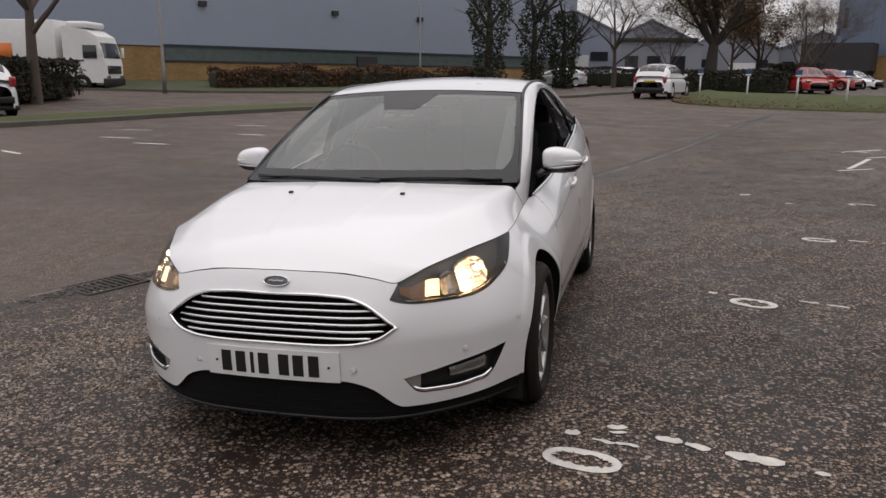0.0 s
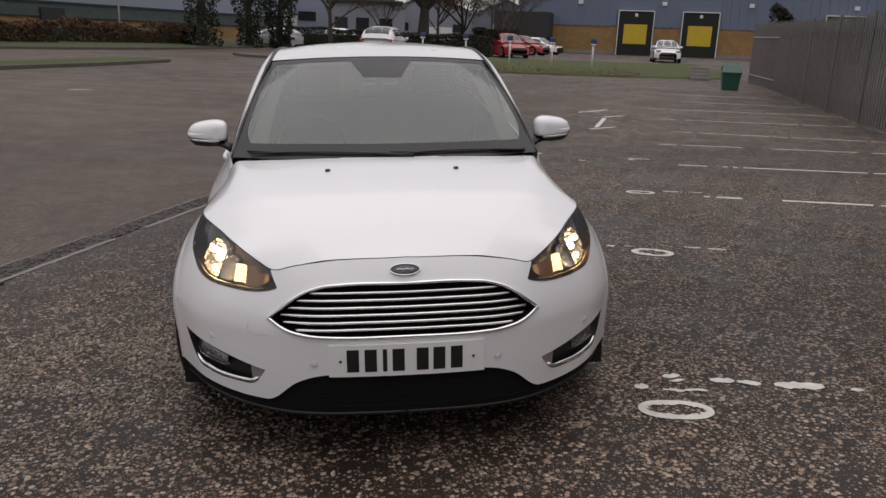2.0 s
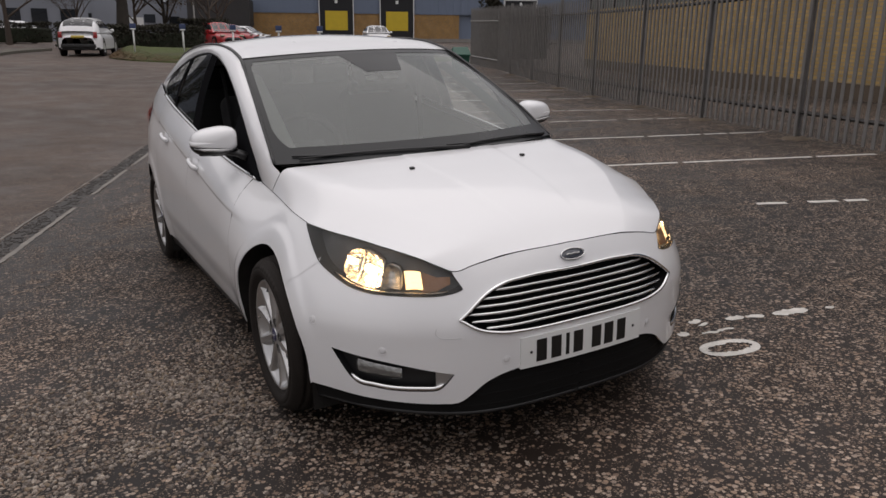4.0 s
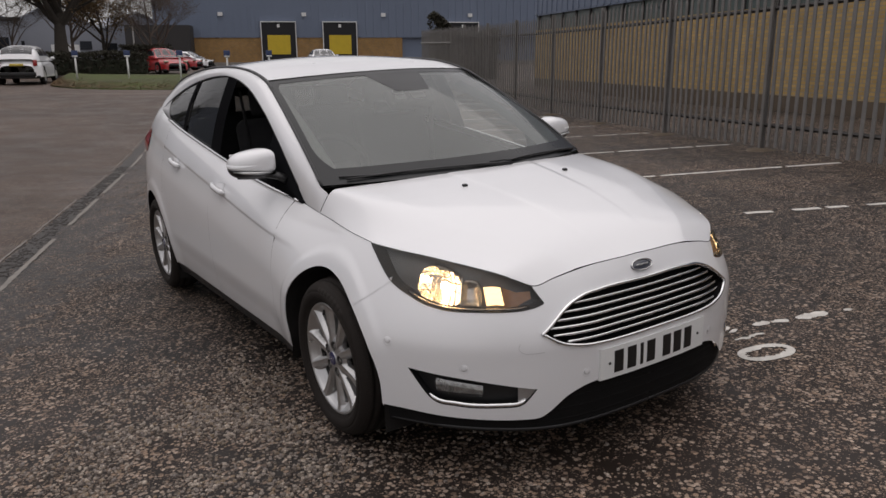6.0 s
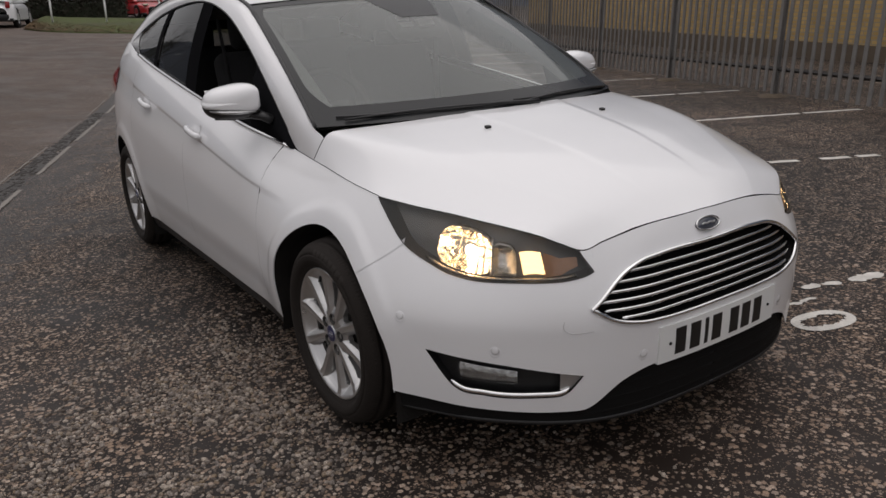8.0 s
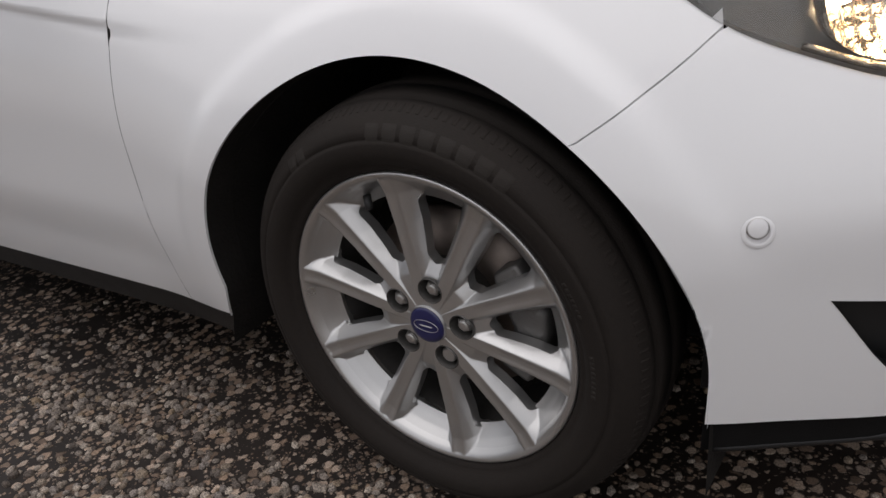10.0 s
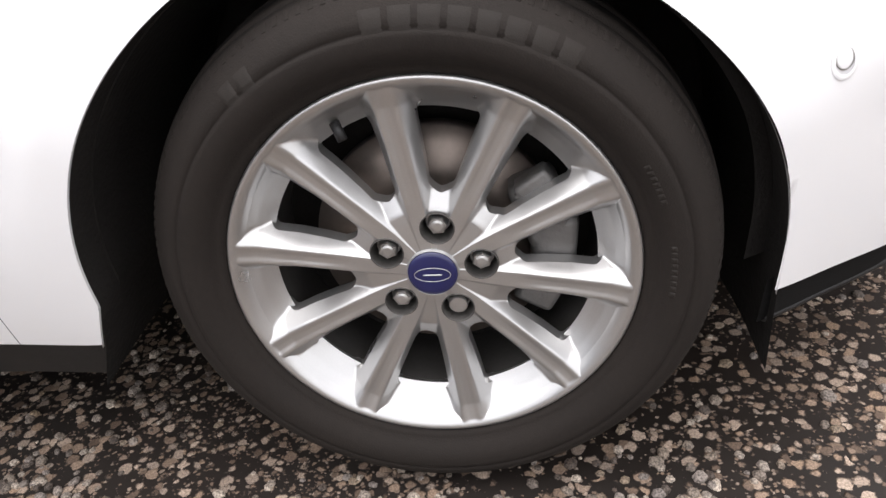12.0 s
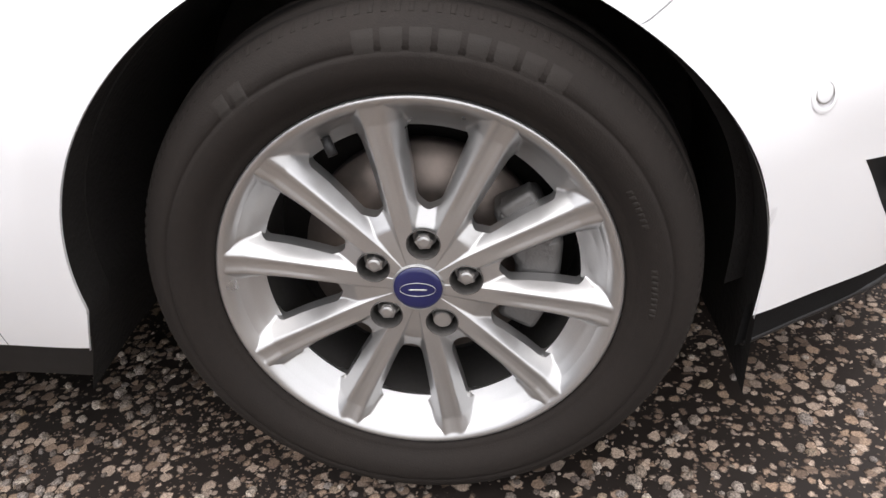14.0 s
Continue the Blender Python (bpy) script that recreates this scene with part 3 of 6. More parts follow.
make("rear_view_mirror", *moved(box((.24, .03, .070), bevel=.014), Matrix.Translation((0.0, .90, 1.19))), GLOSS_BLACK, wind)
for k in (0, 1):
    make("pillar_trim", *grid(lambda u, v: shield(abs(k - .025 - (.055 - .025 * v) * u), .10 + .87 * v, -.05 - .03 * u), 5, 24), INNER_TRIM, wind, "pale inner pillar trim")
make("cowl", *grid(lambda u, v: ((2 * u - 1) * .69, .045 + .30 * (2 * u - 1)**2 * .9 + .04 * v, .935 - .012 * v), 30, 2), BLACK_TRIM, car)
for x0, x1, sg in ((.10, -.60, 1), (.62, .02, 1)):
    arm = [shield((x + .69) / 1.38, .012 + .030 * math.sin(i / 14 * math.pi * .9), .010) for i, x in enumerate(np.linspace(x0, x1, 15))]
    w = make("wiper", *tube(arm, [.008] * 4 + [.0045] * 11, 6), BLACK_TRIM, wind, "black wiper arm and blade")
    blade = [shield((x + .69) / 1.38, .028 + .016 * i / 14, .007) for i, x in enumerate(np.linspace(x0 - .05, x1 - .02, 15))]
    make("wiper_blade", *tube(blade, .004, 6), BLACK_TRIM, wind)


def strip(u, v):
    a, b = np.array(Q_IN(u)), np.array(Q_OUT(u))
    return a + (b - a) * v + np.array([.5, 0, .6]) * (.016 * math.sin(v * math.pi))


# how far back the upper window line lies over each share of the lower one: pillars stand nearly upright
TOP_Y = hermite([0, .12, .30, .47, .545, .80, 1.0], [.425, .74, 1.10, 1.42, 1.58, 2.16, 2.74])
OUT_T = np.linspace(0, 1, 200)
OUT_Y = np.array([Q_OUT(t)[1] for t in OUT_T])
for side in (1, -1):
    def put(name, vf, mat, parent=car, label=""):
        return make(name, *(vf if side > 0 else flip_x(vf)), mat, parent, label)
    put("side_frame", grid(lambda u, v: strip(u, .0 + .965 * v), 90, 8), PAINT)
    # white corner between bonnet, pillar and windscreen, with its seam
    edge_a = smooth_curve([Q_IN(.05), (.706, .306, .932), (.690, .278, .925)])
    edge_b = smooth_curve([Q_OUT(.05), (.728, .412, .840), skin(S1, TOP_Z(S1) + .003)])

    def corner(u, v):
        a, b = edge_a(u), edge_b(u)
        p = a + (b - a) * v + np.array([.55, -.1, .75]) * (.016 * math.sin(v * math.pi) + .002)
        return p + (np.array(bonnet(.977 + .023 * v, 1.0)) + np.array([0, .002, .0005]) - p) * u**3
    put("pillar_foot", grid(corner, 24, 12), PAINT)
    put("foot_seam", tube([corner(1, v) + np.array([0, -.0008, .0004]) for v in np.linspace(.05, .95, 12)], .0013, 5), LINER)
    put("bonnet_seam", tube([skin(q, TOP_Z(q), .0004) + np.array([0, 0, .0008]) for q in np.linspace(1.215, s_of_y(.42), 40)], .0011, 5), LINER)
    put("window_seal", grid(lambda u, v: strip(u * .985, .955 + .065 * v), 90, 2), BLACK_TRIM)
    put("roof_ditch", tube([np.array(Q_IN(u)) + np.array([-.004, 0, .003]) for u in np.linspace(.0, .99, 60)], [.0070] * 22 + [.0095] * 38, 8, flat=.7), BLACK_TRIM, car, "dark strip between roof and side")
    Y0, Y1 = .47, 2.44

    def side_glass(u, v, out=0.0):
        yb = Y0 + (Y1 - Y0) * u
        s = s_of_y(yb)
        b = skin(s, TOP_Z(s))
        b[0] -= .006
        t = np.array(Q_OUT(float(np.interp(TOP_Y(u), OUT_Y, OUT_T))))
        t[0] -= .004
        p = b + (t - b) * v
        p[0] += .014 * math.sin(v * math.pi) + out
        return p
    for name, u0, u1, mat, off, v1 in (("mirror_sail", 0.0, .150, PILLAR, .003, 1), ("front_window", .10, .475, PANE, -.004, 1), ("b_pillar", .47, .545, PILLAR, .003, 1),
                                       ("rear_window", .54, .80, REAR_PANE, -.004, 1), ("window_divider", .795, .825, PILLAR, .002, 1), ("quarter_window", .82, 1.0, REAR_PANE, -.003, 1)):
        if name == "front_window":
            continue
        ob = put(name, grid(lambda u, v: side_glass(u0 + (u1 - u0) * u, v * v1, off), 14, 16), mat)
        if "window" in name and "divider" not in name:
            ob.visible_shadow = False
    put("belt_chrome", tube([side_glass(u, .004, .008) for u in np.linspace(.0, 1.0, 50)], .0085, 8), CHROME, car, "chrome strip along the window line")
    # rear pillar
    a = [side_glass(1.0, v) for v in np.linspace(0, 1, 9)]
    put("rear_pillar", grid(lambda u, v: np.array(side_glass(1.0, v)) * (1 - u) + u * (np.array(skin(s_of_y(3.02), TOP_Z(s_of_y(3.02)))) * (1 - v) + v * np.array(Q_OUT(.97))), 12, 8), PAINT)
    put("rear_corner", grid(lambda u, v: (np.array(skin(s_of_y(3.02) + .35 * u, TOP_Z(s_of_y(3.02) + .35 * u))) * (1 - v) + v * (np.array(Q_OUT(.97)) * (1 - u) + u * np.array(Q_IN(1.0)))), 10, 8), PAINT)
    # door mirror
    def mirror(u, v):
        a, b = 2 * math.pi * u, math.pi * v
        sx, sz, sy = .098, .062, .075
        cx, cz, cy = math.sin(b) * math.cos(a), math.sin(b) * math.sin(a), math.cos(b)
        q = lambda t, k: math.copysign(abs(t)**k, t)
        x, z, y = .865 + sx * q(cx, .72), 1.012 + sz * q(cz, .72) * (1 + .15 * cx), .665 - sy * q(cy, .8)
        z -= .020 * (x - .865) / .1 * (1 if cz > 0 else -.3)
        return (x, min(y, .715) + .18 * (x - .865), z)
    mv, mf = grid(mirror, 48, 30, True)
    def cut(p):
        return .986 + .010 * (p[0] - .865) / .1
    mir = put("door_mirror", ([(p[0], p[1], max(p[2], cut(p))) for p in mv], mf), PAINT, car, "white door mirror housing")
    put("mirror_underside", ([(p[0], p[1], min(p[2], cut(p) - .0015)) for p in mv], mf), BLACK_TRIM, mir, "black underside of the mirror")
    put("mirror_base", tube([(.735, .60, .935), (.77, .62, .955), (.81, .64, .962), (.87, .655, .958), (.93, .67, .958)], [.035, .030, .026, .022, .012], 10, flat=.55), BLACK_TRIM, mir, "black mirror foot")
    put("indicator_strip", tube([(.80, .590, .976), (.86, .588, .978), (.92, .603, .983), (.952, .643, .988)], [.005, .008, .008, .004], 8, flat=.8), SATIN, mir)
    put("mirror_glass", grid(lambda u, v: (.80 + .13 * u, .728 + .024 * u, .968 + .085 * v), 4, 4), CHROME, mir)
    put("door_gap", tube([skin(S_FEND, z, -.004) for z in np.linspace(.26, .88, 20)], .004, 5), LINER)


def roof(u, v):
    t = .445 + .555 * v
    x = 2 * u - 1
    e = np.array(Q_IN(t))
    f = 1 - x * x
    return (x * e[0], e[1] - (.185 * (1 - v)**6) * f + .05 * f * v**4, e[2] + .040 * f * (.55 + .45 * math.sin(math.pi * v)))


make("roof", *grid(roof, 50, 60), PAINT, car)
make("headliner", *grid(lambda u, v: np.array(roof(u, v)) * np.array([.96, 1, 1]) - np.array([0, 0, .035]), 12, 16), PALE_TRIM, car)


def hatch(u, v):
    a = np.array(roof(u, 1.0))
    x = 2 * u - 1
    b = np.array([x * .66, 3.37 - .10 * x * x, 1.02])
    p = a + (b - a) * v
    p[1] += .05 * math.sin(v * math.pi)
    return p


make("tailgate_window", *grid(lambda u, v: hatch(u, .02 + .90 * v), 20, 10), REAR_PANE, car)
make("tailgate", *grid(lambda u, v: hatch(u, .90 + .16 * v), 20, 4), PAINT, car)
make("floor_pan", *box((1.10, 3.6, .05), (0, 1.35, .20), .01), LINER, car)
make("cabin_floor", *box((1.42, 2.6, .04), (0, 1.7, .34), .01), CABIN, car)
make("bulkhead", *box((1.40, .04, .60), (0, .42, .60), .01), CABIN, car)
make("dashboard", *grid(lambda u, v: ((2 * u - 1) * .66, .34 + .60 * v + .04 * math.sin(u * math.pi), .915 - .10 * v**3 - .03 * v + .03 * math.exp(-((u - .25) / .1)**2) * math.sin(v * math.pi)), 30, 16), CABIN, car)
make("dash_front", *grid(lambda u, v: ((2 * u - 1) * .66, .94 - .10 * v, .79 - .35 * v), 10, 6), CABIN, car)


def seat(x, y, wide):
    root = make("seat", *box((wide, .52, .16), (x, y, .50), .05, Matrix.Rotation(radians(8), 4, "X"), 4), SEAT, car, "charcoal cloth seat")
    make("seat_back", *box((wide - .02, .13, .62), (x, y + .33, .84), .05, Matrix.Rotation(radians(-14), 4, "X"), 4), SEAT, root)
    make("headrest", *box((wide * .54 if wide < 1 else .26, .09, .17), (x, y + .44, 1.235), .035, Matrix.Rotation(radians(-10), 4, "X"), 4), SEAT, root)
    return root


for x in (-.36, .36):
    seat(x, 1.22, .50)
rear = seat(0, 2.12, 1.25)
for x in (-.42, .42):
    make("headrest", *box((.26, .09, .15), (x, 2.56, 1.20), .035, None, 4), SEAT, rear)
ring = [(-.37 + .185 * math.cos(a), .86 + .075 * math.sin(a) , .90 + .17 * math.sin(a)) for a in np.linspace(0, 2 * math.pi, 33)]
wheel_ob = make("steering_wheel", *tube(ring, .016, 8, caps=False), CABIN, car)
make("steering_boss", *box((.20, .05, .12), (-.37, .86, .89), .02, Matrix.Rotation(radians(-24), 4, "X")), CABIN, wheel_ob)
for x in (-.60, .60):
    make("seat_belt", *tube([(x, 1.50, 1.30), (x * .97, 1.48, 1.0), (x * .95, 1.46, .62)], .016, 6, flat=.15), SEAT, car)

# grille
sg = stations(*GR_S, .012, EX)
both = [-s for s in sg[::-1]][:-1] + sg


def skin2(s, z, out):
    p = skin(abs(s), z, out)
    return (math.copysign(p[0], s), p[1], p[2])


grille_v, grille_f = [], []
for s in both:
    for j in range(7):
        z = gr_low(abs(s)) + (gr_top(abs(s)) - gr_low(abs(s))) * j / 6
        grille_v.append(skin2(s, z, -.045))
grille_f = [(i * 7 + j, i * 7 + 7 + j, i * 7 + 8 + j, i * 7 + j + 1) for i in range(len(both) - 1) for j in range(6)]
for fn in (gr_low, gr_top):
    k = len(grille_v)
    for s in both:
        grille_v += [skin2(s, fn(abs(s)), 0), skin2(s, fn(abs(s)), -.05)]
    grille_f += [(k + 2 * i, k + 2 * i + 2, k + 2 * i + 3, k + 2 * i + 1) for i in range(len(both) - 1)]
grille = make("grille", grille_v, grille_f, MATT_BLACK, car, "black grille with chrome bars")
ringpts = [skin2(s, gr_top(abs(s)), .0015) for s in both] + [skin2(s, gr_low(abs(s)), .0015) for s in both[::-1]][1:-1]
make("grille_frame", *tube(ringpts + [ringpts[0]], .0075, 8, caps=False, flat=.8), CHROME, grille, "chrome grille frame")
for k in range(6):
    z0 = .495 + k * .0232
    reach = max(s for s in np.linspace(.05, .466, 120) if gr_low(s) + .006 < z0 + .0 and z0 < gr_top(s) - .010)
    pts = [skin2(s, z0, -.008 - .014 * abs(s / .46)**6) for s in np.linspace(-reach, reach, 41)]
    make("grille_bar", *tube(pts, .0058, 8, flat=.9), CHROME, grille)
    pts = [(p[0], p[1] + .018, p[2] - .004) for p in pts]
    make("grille_slat", *tube(pts, .012, 6, flat=.4), MATT_BLACK, grille)

# plate, badge
def on_plate(x, z, out):
    return skin2(math.copysign(s_of_x(abs(x)), x), z, .004 + out)


def sheet(x0, x1, z0, z1, out, thick):
    front = grid(lambda u, v: on_plate(x0 + (x1 - x0) * u, z0 + (z1 - z0) * v, out), 16, 2)
    edge = [on_plate(x, z, out) for x, z in [(x0 + (x1 - x0) * i / 16, z0) for i in range(17)] + [(x1, z1)] + [(x1 - (x1 - x0) * i / 16, z1) for i in range(1, 17)]]
    back = [(p[0], p[1] + thick, p[2]) for p in edge]
    n = len(edge)
    return join(front, (edge + back, [(i, i + n, (i + 1) % n + n, (i + 1) % n) for i in range(n)]))


plate = make("number_plate", *sheet(-.261, .261, .336, .448, .002, .012), PLATE, car, "white number plate with seven black bars", smooth=False)
for i, x in enumerate((-.181, -.122, -.075, -.030, .050, .106, .165)):
    wide = .007 if i == 2 else .020
    make("plate_bar", *sheet(x - wide, x + wide, .353, .432, .0032, .002), PLATE_BAR, plate, smooth=False)
for x in (-.222, .222):
    make("plate_bolt", *moved(lathe([(-.003, 1e-4), (-.003, .004), (0, .005)], 10, "y"), Matrix.Translation(on_plate(x, .392, .003))), PLATE_BAR, plate)
badge_m = Matrix.Translation(skin(0, .681, .003)) @ Matrix.Rotation(radians(-32), 4, "X")
badge = make("badge", *moved(lathe([(-.004, 1e-4), (-.0035, .5), (-.002, .9), (.002, 1.0)], 36, "y"), badge_m @ Matrix.Diagonal((.050, 1, .020, 1))), DARK_BADGE, car, "dark oval badge with a chrome rim")
make("badge_rim", *moved(tube([(.049 * math.cos(a), -.004, .0195 * math.sin(a)) for a in np.linspace(0, 2 * math.pi, 41)], .0024, 6, caps=False), badge_m), CHROME, badge)
make("badge_mark", *moved(tube([(x, -.0050, .0012 * math.sin(x * 260)) for x in np.linspace(-.029, .029, 25)], [.0010] + [.0030] * 23 + [.0010], 6), badge_m), SATIN, badge)
sq = [(.462, .474), (.500, .473), (.532, .477), (.546, .492), (.542, .508)]
tow = smooth_curve([skin(s, z, .0006) for s, z in sq])
make("tow_eye_cover", *flip_x(tube([tow(u) for u in np.linspace(0, 1, 50)], .0008, 5)), SATIN, car, "thin seam of the towing eye cover")

# ---- wheels: axis along x, outer face towards -x ----
TURN = radians(11.6)
DISH = .0130


def seated(profile):
    """Moves the outer side of a wheel's section in by DISH."""
    return [(d + DISH if d < -.04 else d, r) for d, r in profile]


def sidewall(profile):
    """The tyre's section: the bead sits in with the rim, the sidewall bulges past it."""
    return [(d + DISH * (1 - .8 * ease(.226, .250, r)) if d < -.04 else d, r) for d, r in profile]


def polar(a, r, out):
    """Angle from up towards the nose, radius, distance out of the wheel's middle plane."""
    return (-out, -r * math.sin(a), r * math.cos(a))


def build_wheel():
    rim = make("wheel", *lathe(seated([(-.060, .178), (-.074, .196), (-.084, .2035), (-.0905, .2075), (-.0955, .2125), (-.0975, .2165), (-.0975, .2195), (-.095, .2212), (-.089, .2205),
                               (-.080, .2160), (-.050, .205), (.02, .196), (.085, .204), (.098, .22), (.099, .2205)]), 120, "x"), ALLOY, car, "silver ten-spoke alloy wheel")
    # barrel colour holds the shade; an added black disc closes the rim behind
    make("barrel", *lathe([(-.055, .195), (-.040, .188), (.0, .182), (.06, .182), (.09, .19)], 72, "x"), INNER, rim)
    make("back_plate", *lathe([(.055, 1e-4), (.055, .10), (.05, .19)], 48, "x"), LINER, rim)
    prof = [(-.083, .2170), (-.0935, .2215), (-.0985, .2245), (-.1003, .229), (-.1000, .232), (-.1030, .2355), (-.1036, .238), (-.1050, .243), (-.1058, .252), (-.1056, .262), (-.1046, .2665), (-.1030, .2670), (-.1028, .2690),
            (-.1036, .2700), (-.1000, .279), (-.0950, .2865), (-.0910, .2905), (-.0868, .2945), (-.0800, .2990), (-.070, .3035), (-.062, .3062), (-.061, .300), (-.053, .300), (-.052, .3085), (-.02, .3125),
            (-.019, .305), (-.011, .305), (-.010, .313), (.010, .3133), (.05, .309), (.078, .299), (.094, .288), (.106, .262), (.099, .228), (.084, .217)]
    tyre = make("tyre", *lathe(sidewall(prof), 160, "x"), RUBBER, rim, "worn dark grey rubber tyre")
    lug = box((.014, .0058, .0030), bevel=.0009)
    items = []
    for k in range(150):
        a = 2 * math.pi * k / 150
        m = Matrix.Rotation(a, 4, "X") @ Matrix.Translation((-.0765 + DISH * .2, 0, .2995)) @ Matrix.Rotation(radians(-27), 4, "Y")
        items.append(moved(lug, m))
    tagged(make("tread", *join(*items), RUBBER, tyre), kind="stuff")
    # moulded marks on the sidewall: plain raised bars that follow its curve
    side_r, side_x = zip(*sorted((r, d) for d, r in sidewall(prof) if d < -.08 + DISH * .2 and r > .23))
    for a0, n, r0, r1, w in ((-4, 8, .264, .2865, .0190), (-36, 2, .266, .285, .016), (62, 7, .245, .2515, .0052), (84, 9, .245, .2515, .0052)):
        for k in range(n):
            a = radians(a0) + k * (w * 1.30) / r0

            def mark(u, v):
                r = r0 + (r1 - r0) * v
                lift = .0011 * min(1, 6 * min(u, 1 - u), 6 * min(v, 1 - v))
                return polar(a + (u - .5) * w / r0, r, -float(np.interp(r, side_r, side_x)) + lift)
            make("sidewall_mark", *grid(mark, 8, 8), MARK, tyre)
    # one cast face: ten spokes with a flat top and bevelled flanks, ten windows, five nut holes
    NA, NR = 720, 120
    A, R = np.meshgrid(np.linspace(0, 2 * math.pi, NA, endpoint=False), np.linspace(.0275, .2125, NR + 1), indexing="ij")

    def spoke_gap(a, r):
        d = (a - TURN - radians(18) + radians(18)) % radians(36) - radians(18)
        return abs(r * np.sin(d)), d

    def hole(a, r):
        # positive inside a window or a nut hole
        x, _ = spoke_gap(a, r)
        q, rr = np.zeros_like(r), .013
        for g in (x - (.0178 + .062 * np.maximum(r - .1, -.02)), r - .0890, .1845 - r):
            q = q + np.maximum(rr - g, 0)**2
        win = rr - np.sqrt(q)
        d = (a - TURN + radians(36)) % radians(72) - radians(36)
        return np.maximum(win, .0174 - np.sqrt(r * r + .0535**2 - 2 * r * .0535 * np.cos(d)))

    def relief(a, r):
        x, d = spoke_gap(a, r)
        x = x + .0006 * np.sign(d)
        w = np.interp(r, [.03, .06, .10, .15, .20], [.0060, .0082, .0094, .0100, .0112])
        b = np.interp(r, [.03, .045, .06, .075, .10, .15, .19, .212], [.0062, .0090, .0125, .0155, .0172, .0182, .0215, .0270])
        f = np.interp(r, [.0275, .05, .10, .15, .19, .2125], [.0738, .0748, .0790, .0835, .0885, .0958])
        drop = np.interp(r, [.03, .05, .08, .12, .2125], [.0005, .0035, .0095, .0130, .0125])
        top = f - drop * np.clip((x - w) / (b - w), 0, 1)**1.15 - 1.7 * np.maximum(x - b, 0) - .0012 * np.exp(-(x / (.55 * w))**4) * np.clip((r - .08) / .04, 0, 1)
        flat = np.interp(r, [.0275, .04, .060, .072, .0755, .080, .092, .18, .1835, .195, .206, .2095, .2125], [.0738, .0737, .0733, .0725, .0712, .0690, .0635, .0600, .0622, .0735, .0868, .0912, .0952])
        k = .0022
        h = np.clip(.5 + .5 * (top - flat) / k, 0, 1)
        return flat + (top - flat) * h + k * h * (1 - h) - DISH * np.clip((r - .03) / .18, 0, 1)
    H = hole(A, R)
    inside = H > 0
    n1 = NR + 1
    ids = np.arange(NA * n1).reshape(NA, n1)
    quads = np.stack([ids[:, :-1], ids[:, 1:], np.roll(ids, -1, 0)[:, 1:], np.roll(ids, -1, 0)[:, :-1]], -1).reshape(-1, 4)
    quads = quads[~inside.ravel()[quads].all(1)]
    snap = np.zeros(NA * n1, bool)
    snap[quads.ravel()] = True
    snap = snap.reshape(NA, n1) & inside
    for _ in range(6):
        e = 1e-5
        h0 = hole(A, R)
        ga, gr = (hole(A + e / R, R) - h0) / e, (hole(A, R + e) - h0) / e
        g2 = np.maximum(ga * ga + gr * gr, .05)
        A = np.where(snap, A - h0 * ga / g2 / R, A)
        R = np.where(snap, R - h0 * gr / g2, R)
    O = relief(A, R)
    cast = np.stack([-O, -R * np.sin(A), R * np.cos(A)], -1).reshape(-1, 3)
    used = {}
    for q in quads.tolist():
        for i in range(4):
            e2 = (q[i], q[(i + 1) % 4])
            used[(min(e2), max(e2))] = None if (min(e2), max(e2)) in used else e2
    wall_v, wall_f = [], []
    for e2 in used.values():
        if e2 is None:
            continue
        p, q = cast[e2[0]], cast[e2[1]]
        rad = math.hypot(p[1], p[2])
        if rad < .0285 or rad > .2115 or rad < .073:
            continue
        k = len(wall_v)
        wall_v += [q, p, p + np.array([.017, 0, 0]), q + np.array([.017, 0, 0])]
        wall_f.append((k, k + 1, k + 2, k + 3))
    hub = make("wheel_face", cast.tolist(), quads.tolist(), ALLOY, rim, "cast silver face with ten bevelled spokes")
    make("spoke_flank", wall_v, wall_f, ALLOY, hub)
    # nuts in sockets whose shade is put into their dark colours
    for k in range(5):
        a = TURN + radians(72 * k)
        c = polar(a, .0535, .0)
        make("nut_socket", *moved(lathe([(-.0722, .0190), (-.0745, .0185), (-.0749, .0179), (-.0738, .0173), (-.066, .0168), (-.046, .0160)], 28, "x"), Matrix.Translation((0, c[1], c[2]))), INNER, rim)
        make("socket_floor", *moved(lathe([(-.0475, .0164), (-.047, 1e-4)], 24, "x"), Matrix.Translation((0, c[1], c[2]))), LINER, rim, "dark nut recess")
        vf = join(lathe([(-.048, .0112), (-.0620, .0112), (-.0640, .0096), (-.0640, .0070)], 6, "x"), lathe([(-.0632, .0082), (-.0654, .0076), (-.0666, .0052), (-.0668, 1e-4)], 14, "x"), lathe([(-.047, .0136), (-.0515, .0132), (-.052, .0105)], 20, "x")) if k != 2 else join(lathe([(-.048, .0112), (-.0630, .0110), (-.0652, .0095), (-.0656, 1e-4)], 28, "x"), lathe([(-.047, .0136), (-.0515, .0132), (-.052, .0105)], 20, "x"))
        make("wheel_nut", *moved(vf, Matrix.Translation((-.004, c[1], c[2])) @ Matrix.Rotation(k * .7, 4, "X")), STEEL, rim, "steel wheel nut", smooth=False)
    cap = make("centre_cap", *lathe([(-.0805, 1e-4), (-.0803, .012), (-.0797, .0215), (-.0787, .0262), (-.0765, .0270)], 48, "x"), BLUE_CAP, rim, "dark blue centre cap with a silver oval")
    make("cap_rim", *lathe([(-.0740, .0290), (-.0770, .0285), (-.0778, .0276), (-.0766, .0268)], 48, "x"), SATIN, cap)
